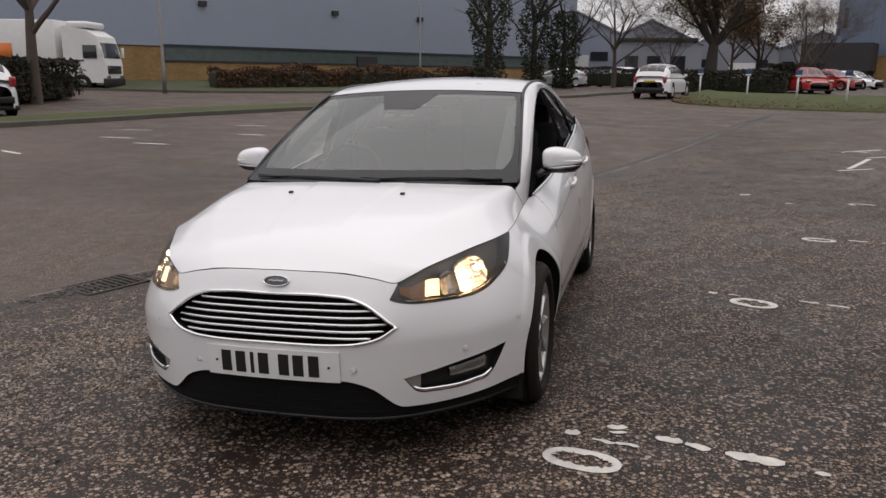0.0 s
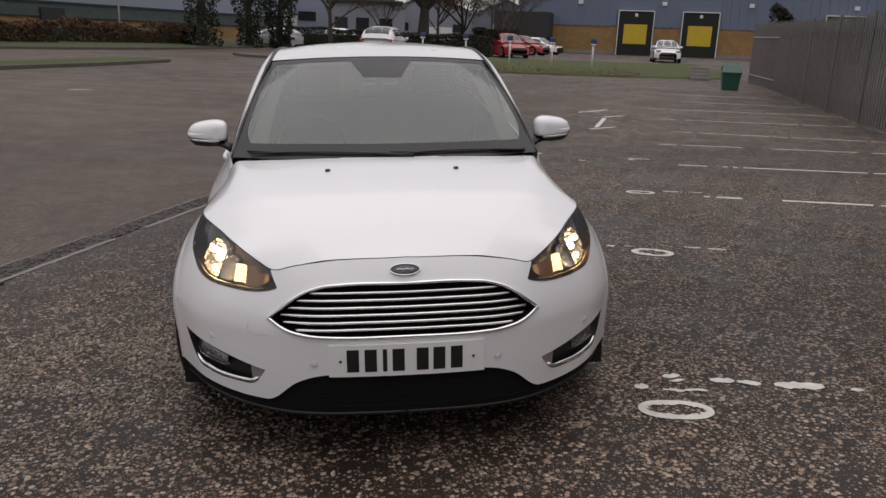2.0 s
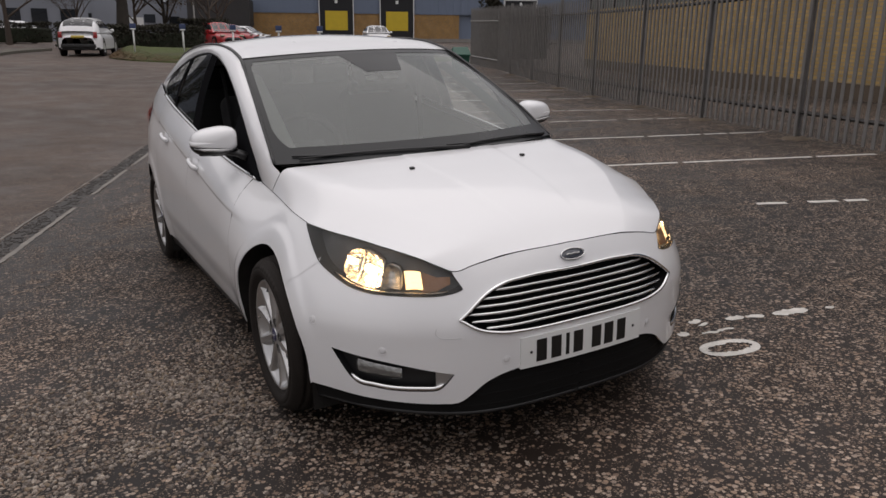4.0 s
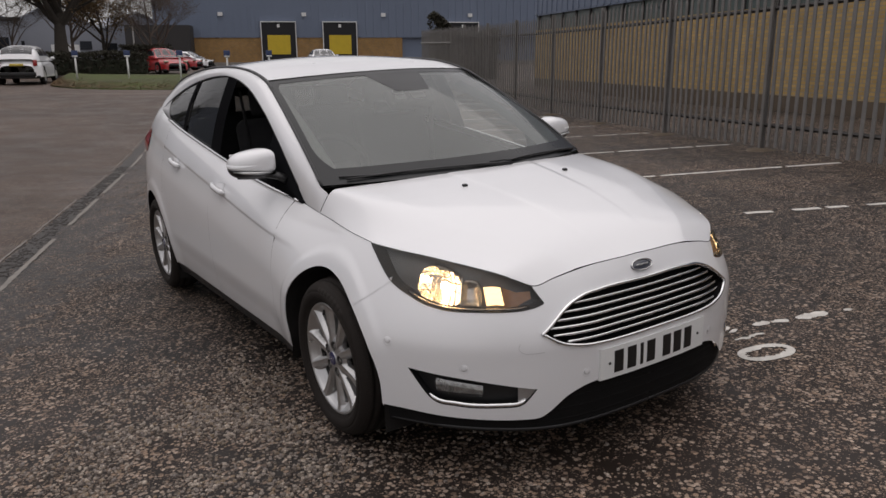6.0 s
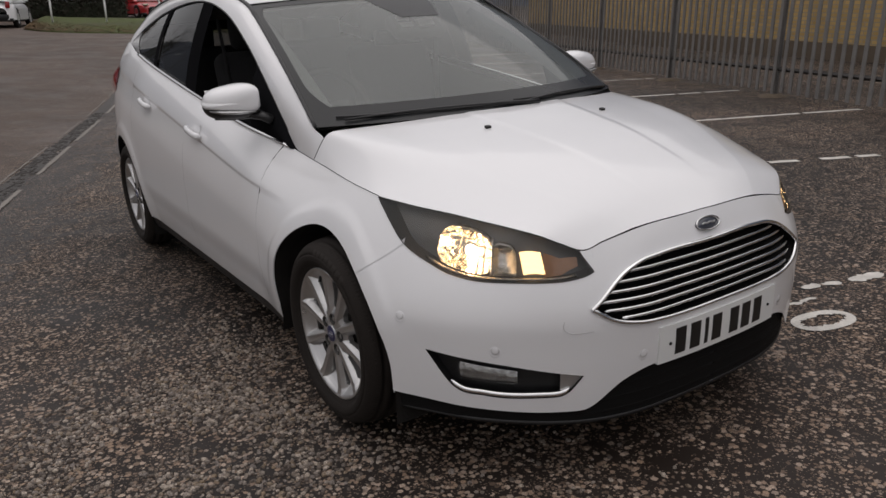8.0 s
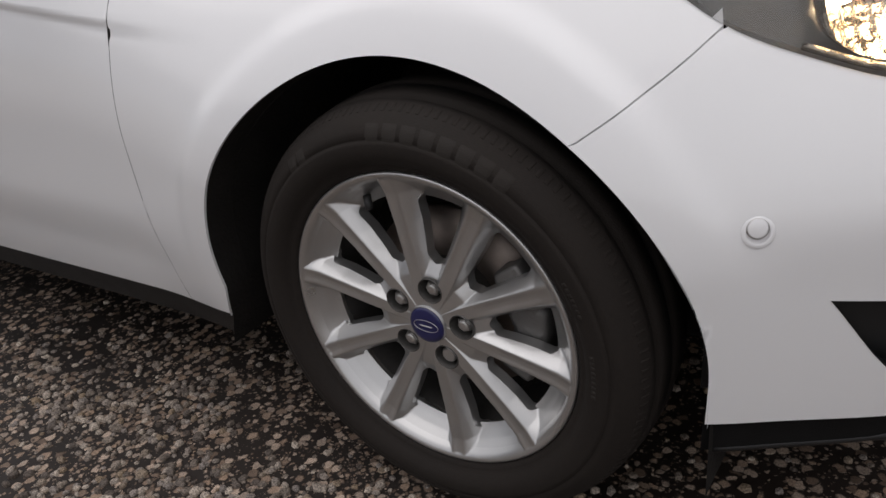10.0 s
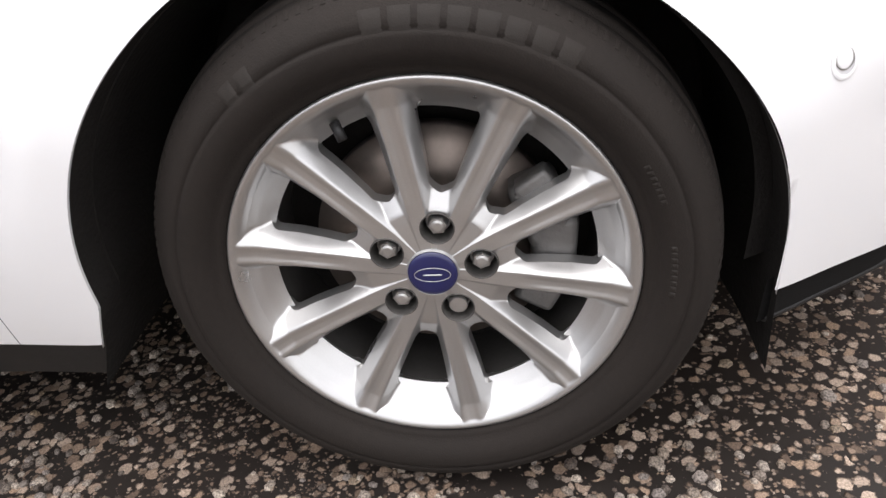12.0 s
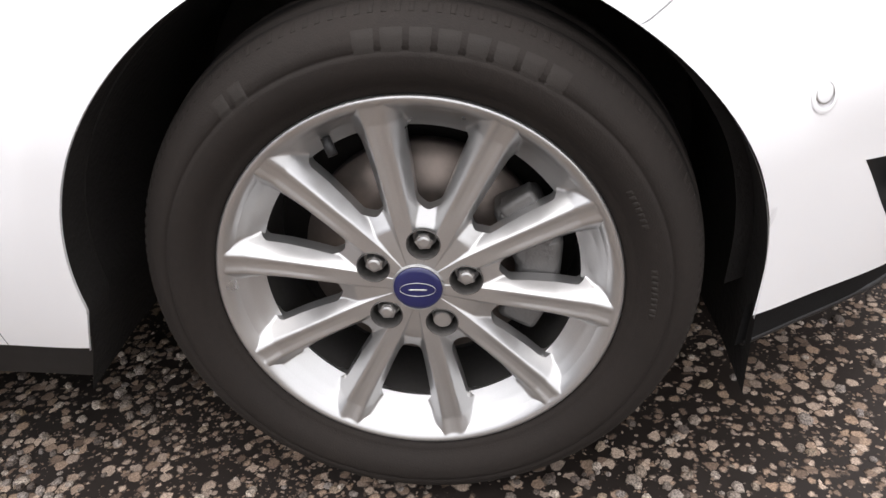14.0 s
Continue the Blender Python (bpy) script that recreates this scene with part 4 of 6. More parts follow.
    tilt = Matrix.Rotation(TURN + radians(171), 4, "X")
    oval = [(-.0803 + .0000, .0195 * math.cos(q), .0085 * math.sin(q)) for q in np.linspace(0, 2 * math.pi, 41)]
    make("cap_oval", *moved(tube(oval, .0005, 5, caps=False), tilt), SATIN, cap)
    wave = [(-.0806, y, 0) for y in np.linspace(-.0105, .0105, 9)]
    make("cap_mark", *moved(tube(wave, [.0004] + [.0010] * 7 + [.0004], 6), tilt), SATIN, cap)
    # brake disc, caliper, valve
    make("brake_disc", *lathe([(-.002, .068), (-.002, .139), (.020, .139), (.020, .068)], 64, "x"), DISC, rim)
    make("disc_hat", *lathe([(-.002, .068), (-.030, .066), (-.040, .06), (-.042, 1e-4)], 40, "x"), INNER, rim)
    cal = []
    for a, r, o, sz, w in ((72, .128, -.016, (.045, .085, .055), .010), (96, .132, -.014, (.050, .10, .050), .010), (58, .137, -.030, (.030, .030, .042), .005), (58, .120, -.034, (.018, .016, .016), .003), (120, .128, -.018, (.04, .035, .05), .008)):
        m_ = Matrix.Rotation(radians(a) , 4, "X") @ Matrix.Translation((o, 0, r))
        cal.append(moved(box(sz, bevel=w), m_))
    make("brake_caliper", *join(*cal), CALIPER, rim)
    a = TURN + radians(-36)
    make("valve", *tube([polar(a, .190, .060), polar(a, .172, .068)], .0055, 10), BLACK_TRIM, rim)
    return rim


front_right = build_wheel()
front_right.matrix_local = Matrix.Translation((-.7775, 0, .3135))
for x, y, turn, spin in ((-.772, 2.648, 0, 40), (.7775, 0, 180, 63), (.772, 2.648, 180, 17)):
    copy_thing(front_right, Matrix.Translation((x, y, .3135)) @ Matrix.Rotation(radians(turn), 4, "Z") @ Matrix.Rotation(radians(spin), 4, "X"))

# ---- ground ----
def ground_z(x, y):
    """Height of the ground: a shallow valley along the drain, rising gently to the edges of the car park."""
    p, u = .948 * x - .317 * y, .317 * x + .948 * y
    near = (.0431 * p if p > -2.85 else .0431 * -2.85 + .022 * (-2.85 - p)) - .0132 * u
    r = math.hypot(x - 1, y - 1)
    far = .18 + min(.013 * max(r - 18, 0), .42)
    w = ease(8, 22, r)
    return near * (1 - w) + far * w


def asphalt():
    m = bpy.data.materials.new("worn_chip_asphalt")
    m.use_nodes = True
    n, l = m.node_tree.nodes, m.node_tree.links
    b = n["Principled BSDF"]
    tc = n.new("ShaderNodeTexCoord")

    def noise_at(scale, detail=4, rough=.55):
        t = n.new("ShaderNodeTexNoise")
        t.inputs["Scale"].default_value, t.inputs["Detail"].default_value, t.inputs["Roughness"].default_value = scale, detail, rough
        l.new(tc.outputs["Object"], t.inputs["Vector"])
        return t

    def ramp(src, a, b_, lo=0.0, hi=1.0):
        t = n.new("ShaderNodeMapRange")
        t.interpolation_type = "SMOOTHSTEP"
        t.inputs["From Min"].default_value, t.inputs["From Max"].default_value = a, b_
        t.inputs["To Min"].default_value, t.inputs["To Max"].default_value = lo, hi
        l.new(src, t.inputs["Value"])
        return t.outputs[0]

    def mixc(fac, a, b_, mode="MIX"):
        t = n.new("ShaderNodeMix")
        t.data_type, t.blend_type = "RGBA", mode
        for k, v in (("Factor", fac), ("A", a), ("B", b_)):
            if isinstance(v, (tuple, float)):
                t.inputs[k].default_value = v if isinstance(v, float) else (*v, 1)
            else:
                l.new(v, t.inputs[k])
        return t.outputs["Result"]

    def math_n(op, a, b_):
        t = n.new("ShaderNodeMath")
        t.operation = op
        for i, v in enumerate((a, b_)):
            if isinstance(v, float):
                t.inputs[i].default_value = v
            else:
                l.new(v, t.inputs[i])
        return t.outputs[0]
    warp = noise_at(90, 3)
    mv = n.new("ShaderNodeVectorMath")
    mv.operation = "MULTIPLY_ADD"
    l.new(warp.outputs["Color"], mv.inputs[0])
    mv.inputs[1].default_value = (.011, .011, .011)
    l.new(tc.outputs["Object"], mv.inputs[2])
    patch = noise_at(1.3, 6, .65)
    clump = noise_at(9, 3, .6)
    wide = noise_at(.22, 5, .6)
    fine = noise_at(420, 3, .65)

    def chips(scale, lo, hi, sparse):
        """Rounded stones of one size: how far each shows, and its colour."""
        vor = n.new("ShaderNodeTexVoronoi")
        vor.inputs["Scale"].default_value = scale
        l.new(mv.outputs[0], vor.inputs["Vector"])
        sep = n.new("ShaderNodeSeparateColor")
        l.new(vor.outputs["Color"], sep.inputs[0])
        size = ramp(sep.outputs[2], 0, 1, lo, hi)
        body = ramp(math_n("SUBTRACT", size, vor.outputs["Distance"]), -.03, .12)
        cover = math_n("ADD", ramp(patch.outputs["Fac"], .30, .70, -.22, .26), ramp(clump.outputs["Fac"], .3, .7, -.25, .25))
        shown = math_n("LESS_THAN", sep.outputs[0], math_n("ADD", cover, sparse))
        cr = n.new("ShaderNodeValToRGB")
        el = cr.color_ramp.elements
        el[0].color, el[1].color = (.13, .096, .074, 1), (.66, .56, .47, 1)
        for pos, col in ((.22, (.25, .190, .148, 1)), (.42, (.41, .32, .25, 1)), (.55, (.40, .30, .22, 1)), (.64, (.35, .30, .26, 1)), (.85, (.52, .435, .36, 1))):
            q = el.new(pos)
            q.color = col
        l.new(sep.outputs[1], cr.inputs[0])
        return math_n("MULTIPLY", shown, body), cr.outputs[0]
    big, big_col = chips(58.0, .30, .64, .68)
    small, small_col = chips(150.0, .22, .55, .42)
    # beyond the drain lies an older, smoother surface; beside the drain the ground is damp
    sep_p = n.new("ShaderNodeSeparateXYZ")
    l.new(tc.outputs["Object"], sep_p.inputs[0])
    across = math_n("ADD", math_n("MULTIPLY", sep_p.outputs[0], .948), math_n("MULTIPLY", sep_p.outputs[1], -.317))
    across = math_n("ADD", across, ramp(patch.outputs["Fac"], .3, .7, -.04, .04))
    old = ramp(across, -3.10, -2.98, 1.0, 0.0)
    damp = math_n("MULTIPLY", math_n("MULTIPLY", ramp(across, -2.98, -2.90), ramp(math_n("ADD", across, ramp(clump.outputs["Fac"], .3, .7, -.35, .35)), -2.75, -2.05, 1.0, 0.0)), ramp(patch.outputs["Fac"], .34, .60, .25, 1.0))
    big = math_n("MULTIPLY", big, math_n("SUBTRACT", 1.0, math_n("ADD", math_n("MULTIPLY", old, .70), math_n("MULTIPLY", damp, .45))))
    binder = mixc(ramp(wide.outputs["Fac"], .35, .65), (.0062, .0042, .0032), (.021, .0150, .0120))
    binder = mixc(old, binder, (.066, .051, .043))
    low = mixc(math_n("MULTIPLY", small, .60), binder, small_col)
    grain = ramp(fine.outputs["Fac"], .36, .62, 0.0, .55)
    stone = mixc(grain, big_col, (.045, .036, .028))
    near = mixc(big, low, stone)
    chip = math_n("MAXIMUM", big, math_n("MULTIPLY", small, .5))
    # overall tone in broad worn and damp patches
    tone = mixc(ramp(wide.outputs["Fac"], .3, .7), (.62, .575, .545), (1.08, .985, .92))
    col = mixc(1.0, near, tone, "MULTIPLY")
    col = mixc(damp, col, mixc(1.0, col, (.58, .55, .53), "MULTIPLY"))
    l.new(col, b.inputs["Base Color"])
    l.new(math_n("SUBTRACT", ramp(patch.outputs["Fac"], .3, .7, .50, .80), math_n("MULTIPLY", damp, .22)), b.inputs["Roughness"])
    b.inputs["Specular IOR Level"].default_value = .38
    bp = n.new("ShaderNodeBump")
    bp.inputs["Distance"].default_value, bp.inputs["Strength"].default_value = .004, .8
    l.new(chip, bp.inputs["Height"])
    l.new(bp.outputs[0], b.inputs["Normal"])
    return m


ASPHALT = asphalt()
line = np.r_[-900, -400, -200, -120, np.arange(-80, -14, 4), np.arange(-14, 16, .5), np.arange(16, 80, 4), 120, 200, 400, 900]
nx = len(line)
ground = make("ground", [(x, y, ground_z(x, y)) for x in line for y in line],
              [(i * nx + j, (i + 1) * nx + j, (i + 1) * nx + j + 1, i * nx + j + 1) for i in range(nx - 1) for j in range(nx - 1)], ASPHALT)
tagged(ground, "worn brown-grey chip-seal asphalt car park", "ground", kind="structure")

# ---- painted bays, drain, kerbs, grass ----
LINE_PAINT = material("worn_white_line_paint", (.80, .77, .72), .75, var=.2, size=14, fine=.35, fine_size=90, tint=(.52, .49, .44))
CONCRETE = material("weathered_concrete", (.27, .25, .23), .85, var=.3, size=4, bump=.002, bump_size=60, fine=.3, fine_size=120)
KERB = material("dark_kerb_stone", (.115, .105, .085), .9, var=.4, size=3, bump=.002, bump_size=50, fine=.3)
DARK_PATCH = material("damp_trench_fill", (.042, .035, .030), .6, var=.5, size=6, bump=.003, bump_size=90, fine=.5, fine_size=60)
IRON = material("rusty_iron", (.055, .045, .038), .6, metal=.5, var=.4, size=30, bump=.001, bump_size=200)
GRASS = material("winter_grass", (.066, .096, .014), .9, var=.55, size=.45, bump=.03, bump_size=30, fine=.6, fine_size=14, tint=(.105, .075, .03))
VERGE = material("verge_soil", (.06, .07, .03), .95, var=.4, size=1.5, bump=.02, bump_size=20, fine=.4, fine_size=20)
CHIP = material("stone_chip", (.26, .215, .155), .7, var=.3, size=8, bump=.0012, bump_size=420, fine=.75, fine_size=380)


def chip_material():
    m = CHIP
    n, l = m.node_tree.nodes, m.node_tree.links
    geo = n.new("ShaderNodeNewGeometry")
    cr = n.new("ShaderNodeValToRGB")
    el = cr.color_ramp.elements
    el[0].color, el[1].color = (.09, .066, .052, 1), (.58, .49, .40, 1)
    for pos, col in ((.2, (.15, .12, .099, 1)), (.38, (.275, .223, .178, 1)), (.46, (.30, .218, .140, 1)), (.56, (.25, .213, .19, 1)), (.8, (.37, .31, .257, 1))):
        q = el.new(pos)
        q.color = col
    l.new(geo.outputs["Random Per Island"], cr.inputs[0])
    fm = next(q for q in n if q.bl_idname == "ShaderNodeMix" and q.blend_type == "MULTIPLY")
    l.new(cr.outputs[0], fm.inputs["A"])
    small = next(q for q in n if q.bl_idname == "ShaderNodeTexNoise" and q.inputs["Scale"].default_value == 380)
    pit = n.new("ShaderNodeMapRange")
    pit.inputs["From Min"].default_value, pit.inputs["From Max"].default_value = .38, .62
    pit.inputs["To Min"].default_value, pit.inputs["To Max"].default_value = .10, 1.0
    l.new(small.outputs["Fac"], pit.inputs["Value"])
    l.new(pit.outputs[0], fm.inputs["B"])


chip_material()
rng = random.Random(7)
EDGING = material("worn_edging", (.25, .23, .205), .85, var=.35, size=9, fine=.4, fine_size=90)
DAMP = material("damp_asphalt", (.014, .011, .0095), .55, var=.4, size=14, bump=.004, bump_size=120, fine=.5, fine_size=110)


def on_ground(x, y, up=.004):
    return (x, y, ground_z(x, y) + up)


def streak(name, p, q, wide, label, gaps=(), ragged=.012, up=.004, mat=None, group="bay lines"):
    """A painted stroke on the ground from p to q with ragged edges, missing over the given shares of its length."""
    d = Vector((q[0] - p[0], q[1] - p[1]))
    long = d.length
    d.normalize()
    n = Vector((-d.y, d.x))
    steps = max(int(long / (.06 if long > 1 else .018)), 4)
    verts, faces = [], []
    for i in range(steps + 1):
        c = Vector(p) + d * (long * i / steps)
        for sgn in (-1, 1):
            end = min(i, steps - i) / max(steps * .18, 1)
            w = (wide / 2 + rng.uniform(-ragged, ragged * .4)) * (min(1, .45 + .55 * end) if long <= 1 else 1)
            e = c + n * sgn * w
            verts.append(on_ground(e.x, e.y, up))
    for i in range(steps):
        t = (i + .5) / steps
        if not any(a <= t <= b for a, b in gaps):
            faces.append((2 * i, 2 * i + 2, 2 * i + 3, 2 * i + 1))
    ob = make(name, verts, faces, mat or LINE_PAINT, smooth=False)
    return tagged(ob, label, "road marking", group, "structure")


def ring_mark(x, y, a, b, turn, wide, label, arc=(0, 1)):
    n = 64
    verts, faces = [], []
    c, s = math.cos(turn), math.sin(turn)
    for i in range(n + 1):
        t = 2 * math.pi * (arc[0] + (arc[1] - arc[0]) * i / n)
        for k in (1, 0):
            px, py = (a - k * wide * (1 + rng.uniform(-.40, .30))) * math.copysign(abs(math.cos(t))**.75, math.cos(t)), (b - k * wide * (1 + rng.uniform(-.40, .30))) * math.sin(t)
            verts.append(on_ground(x + c * px - s * py, y + s * px + c * py))
    faces = [(2 * i, 2 * i + 2, 2 * i + 3, 2 * i + 1) for i in range(n)]
    return tagged(make("bay_mark", verts, faces, LINE_PAINT, smooth=False), label, "road marking", "bay marks", "structure")


LINES = [((3.0, 1.75), (5.9, .18)), ((2.9, 4.2), (6.72, 2.34)), ((4.05, 6.25), (7.50, 4.44)), ((4.75, 8.65), (8.15, 6.52)), ((5.75, 10.45), (8.55, 8.25)), ((6.4, 12.7), (9.6, 10.7)),
         ((7.0, 14.9), (10.5, 12.9)), ((7.6, 17.1), (11.2, 15.1)), ((8.2, 19.2), (11.6, 17.3)), ((8.7, 21.3), (12.0, 19.6))]
for i, (p, q) in enumerate(LINES):
    worn = [(g, g + rng.uniform(.004, .02)) for g in (rng.uniform(.04, .97) for _ in range(9))]
    streak("bay_line", p, q, .078 if i < 3 else .062, "worn white parking bay line on asphalt", [(0, .12), (.2, .27)] + worn if i == 1 else [(.0, .22), (.3, .36), (.5, .55)] + worn if i == 0 else [(.32, .42)] + worn if i == 3 else [(.10, .14)] + worn)
A29 = radians(-29)
for x, y, a, b, arc in ((1.085, -.560, .148, .085, (0, 1)), (1.96, 1.88, .15, .10, (0, 1)), (2.80, 4.32, .15, .09, (.0, 1)), (3.75, 6.85, .15, .10, (.05, .7)), (5.3, 14.1, .25, .2, (.1, .6))):
    ring_mark(x, y, a, b, radians(-12) if y < 0 else A29, .042 if y < 0 else .05, "worn painted oval bay mark on asphalt", arc)
BITS = [((1.00, -.335), (1.06, -.325), .05), ((1.11, -.37), (1.20, -.395), .03), ((1.20, -.385), (1.29, -.405), .035), ((1.16, -.24), (1.24, -.235), .045), ((1.17, -.29), (1.24, -.285), .03), ((1.35, -.30), (1.45, -.325), .05), ((1.46, -.335), (1.55, -.365), .05), ((1.60, -.385), (1.80, -.425), .075),
        ((1.89, -.475), (1.94, -.485), .04), ((2.25, 2.0), (2.36, 1.95), .04), ((2.40, 1.93), (2.52, 1.88), .04), ((1.70, 2.12), (1.76, 2.10), .05), ((1.82, 2.08), (1.9, 2.06), .03), ((3.05, 4.35), (3.2, 4.28), .05), ((3.3, 4.25), (3.42, 4.2), .04), ((2.46, 7.7), (2.6, 7.75), .12), ((2.9, 6.9), (3.0, 6.85), .06),
        ((4.35, 11.1), (5.0, 11.4), .10), ((4.6, 11.4), (5.3, 13.0), .10), ((5.3, 13.2), (5.9, 13.4), .10), ((5.3, 14.3), (5.9, 14.6), .12), ((-8.6, 9.8), (-7.9, 10.0), .10), ((-9.8, 10.3), (-9.1, 10.5), .09), ((-7.8, 12.4), (-7.2, 12.6), .10), ((-9.6, 7.6), (-9.0, 7.4), .10), ((-8.9, 14.2), (-8.2, 14.5), .09), ((-6.5, 15.2), (-6.0, 15.4), .1), ((-10.4, 11.8), (-9.8, 12.1), .08)]
for p, q, w in BITS:
    streak("bay_mark", p, q, w, "flaking fragment of white paint on asphalt", ragged=.013, group="bay marks")

# drain trench and gully
U, V = Vector((.317, .948)), Vector((.948, -.317))
D0 = Vector((-2.52, 1.70))


def along(k, off=0.0):
    p = D0 + U * k + V * off
    return (p.x, p.y)


tagged(streak("drain_trench", along(-9), along(24), .17, "dark damp trench fill along the drain", ragged=.022, mat=DARK_PATCH, up=.005, group="drain"), category="drain channel")
for off, wide in ((.115, .050), (-.115, .022)):
    gaps = [(.03 + .07 * k, .034 + .07 * k + rng.uniform(0, .02)) for k in range(13)]
    tagged(streak("drain_edging", along(-9, off), along(24, off), wide, "pale worn edging beside the drain", gaps, .010, .007, EDGING, "drain"), category="kerb edging")
lumps = []
for _ in range(900):
    k, o, r = rng.uniform(-4, 9), rng.uniform(-.075, .075), rng.uniform(.012, .03)
    x, y = along(k, o)
    lumps.append(moved(box((r * 1.6, r, r * .55), bevel=r * .2, seg=1), Matrix.Translation((x, y, ground_z(x, y) + .006)) @ Matrix.Rotation(rng.uniform(0, 3), 4, "Z")))
tagged(make("trench_stones", *join(*lumps), DARK_PATCH), "dark stones set in the drain trench", "gravel", kind="stuff")


gully = thing("gully_grate", Matrix.Translation((*along(-.25), ground_z(*along(-.25)) + .004)) @ Matrix.Rotation(radians(-18.5), 4, "Z"), "rusty iron gully grate set in the asphalt", "drain grate")
make("grate_frame", *join(box((.34, .03, .02), (0, -.24, .0), .003), box((.34, .03, .02), (0, .24, .0), .003), box((.03, .45, .02), (-.16, 0, 0), .003), box((.03, .45, .02), (.16, 0, 0), .003)), IRON, gully)
make("sump", *box((.30, .46, .004), (0, 0, .002)), LINER, gully)
for k in range(9):
    make("grate_bar", *box((.28, .018, .016), (0, -.20 + .05 * k, .004), .002), IRON, gully)


def run(name, pts, section, mat, label, category):
    """A long piece of constant section (offset, height) laid along plan points on the ground."""
    verts, faces = [], []
    P = [Vector(p) for p in pts]
    m = len(section)
    for i, p in enumerate(P):
        d = (P[min(i + 1, len(P) - 1)] - P[max(i - 1, 0)]).normalized()
        n = Vector((d.y, -d.x))
        for o, h in section:
            q = p + n * o
            verts.append((q.x, q.y, ground_z(p.x, p.y) + h))
    for i in range(len(P) - 1):
        for j in range(m - 1):
            faces.append((i * m + j, i * m + j + 1, (i + 1) * m + j + 1, (i + 1) * m + j))
    return tagged(make(name, verts, faces, mat, smooth=False), label, category, kind="structure")


kerb_line = smooth_curve([(-17.5, -6), (-15.2, 3), (-12.75, 10.75), (-11.6, 15.3), (-9.5, 20.1), (-8.1, 23.2), (-6.8, 26.9)])
kerb_pts = [tuple(kerb_line(t)) for t in np.linspace(0, 1, 60)]
run("kerb", kerb_pts, [(0, -.05), (0, .11), (-.02, .125), (-.14, .125), (-.14, -.05)], KERB, "dark stone kerb beside the grass verge", "kerb")
run("grass_verge", kerb_pts, [(-.14, .10), (-.8, .14), (-1.6, .13), (-2.3, .11), (-2.3, -.05)], GRASS, "narrow strip of short grass behind the kerb", "grass")
far_kerb = [(-42, 22.0), (-33, 26.0), (-25.1, 28.9), (-19.4, 29.6), (-15.2, 32.5), (-10.2, 38.4), (-5.6, 50.0), (-3.5, 58)]
far_curve = smooth_curve(far_kerb)
far_pts = [tuple(far_curve(t)) for t in np.linspace(0, 1, 60)]
run("far_kerb", far_pts, [(0, -.05), (0, .12), (-.15, .12), (-.15, -.05)], KERB, "stone kerb on the far side of the road", "kerb")
run("far_verge", far_pts, [(-.15, .10), (-2, .2), (-5, .35), (-8, .4), (-26, .4)], VERGE, "rough grass bank below the warehouse", "grass")
isl = smooth_curve([(-5.8, 35.6), (-4.6, 33.6), (-3.6, 33.4), (-1.1, 38.5), (0.3, 41.5)])
ip = [tuple(isl(t)) for t in np.linspace(0, 1, 30)]
run("traffic_island", ip, [(0, -.05), (0, .12), (-.14, .125), (-1.0, .12), (-1.1, -.05)], KERB, "low kerbed traffic island", "kerb")
lawn_line = smooth_curve([(2.0, 32.6), (2.4, 30.4), (3.5, 28.7), (5.4, 27.3), (7.5, 26.7), (9.5, 26.5), (12.0, 26.5), (15.5, 26.9)])
LAWN_D = [0, .05, .4, 1.2, 2, 3.5, 5, 6.5, 8, 9.5, 11]
LAWN_H = [-.03, .03, .06, .10, .14, .19, .23, .26, .28, .27, .20]


def lawn_spot(t, d):
    """A place on the lawn: t along its front edge, d metres back from it."""
    p = lawn_line(t)
    x, y = p[0] + .22 * d, p[1] + .975 * d
    return x, y, ground_z(x, y) + float(np.interp(d, LAWN_D, LAWN_H)) + (.02 * noise.noise(Vector((x, y, 0))) if d else 0)


tagged(make("lawn", *grid(lambda u, v: lawn_spot(u, LAWN_D[round(v * 10)]), 60, 10), GRASS), "patchy green lawn with fallen leaves", "lawn", kind="structure")
# loose and bedded stone chips beside the near front wheel
cv, cf = [], []
for _ in range(60000):
    x, y = rng.uniform(-2.3, .35), rng.uniform(-1.7, 1.65)
    far_off = math.hypot((x + .95) / 1.05, (y + .05) / 1.25)
    keep = (.55 + 1.4 * noise.noise(Vector((x * 3.1, y * 3.1, 3)))) * (1 - ease(.55, 1.2, far_off)) 
    keep *= (.22 + .78 * ease(-.72, -1.02, x)) * (.35 + .65 * ease(-.42, -.20, y))
    if rng.random() > keep:
        continue
    r = rng.choice((.0040, .0054, .0066, .0076, .0090)) * rng.uniform(.9, 1.3)
    n, h, a0 = rng.choice((5, 6, 6, 7)), r * rng.uniform(.5, .95), rng.uniform(0, 6.28)
    z = ground_z(x, y) - .001
    el, ea = rng.uniform(.65, 1.0), rng.uniform(0, 6.28)
    tx, ty = rng.uniform(-.25, .25), rng.uniform(-.25, .25)
    k = len(cv)
    for lev, rr in ((0, 1.0), (.55, .95), (.92, .66), (1, .25)):
        for i in range(n):
            a = a0 + 2 * math.pi * i / n + .2 * math.sin(i * 5 + a0)
            px, py = r * rr * math.cos(a), r * rr * math.sin(a) * el
            px, py = px * math.cos(ea) - py * math.sin(ea), px * math.sin(ea) + py * math.cos(ea)
            cv.append((x + px, y + py, z + h * lev + (tx * px + ty * py) * (lev > 0)))
    for lev in (0, 1, 2):
        for i in range(n):
            cf.append((k + lev * n + i, k + lev * n + (i + 1) % n, k + lev * n + n + (i + 1) % n, k + lev * n + n + i))
    cf.append(tuple(k + 3 * n + i for i in range(n)))
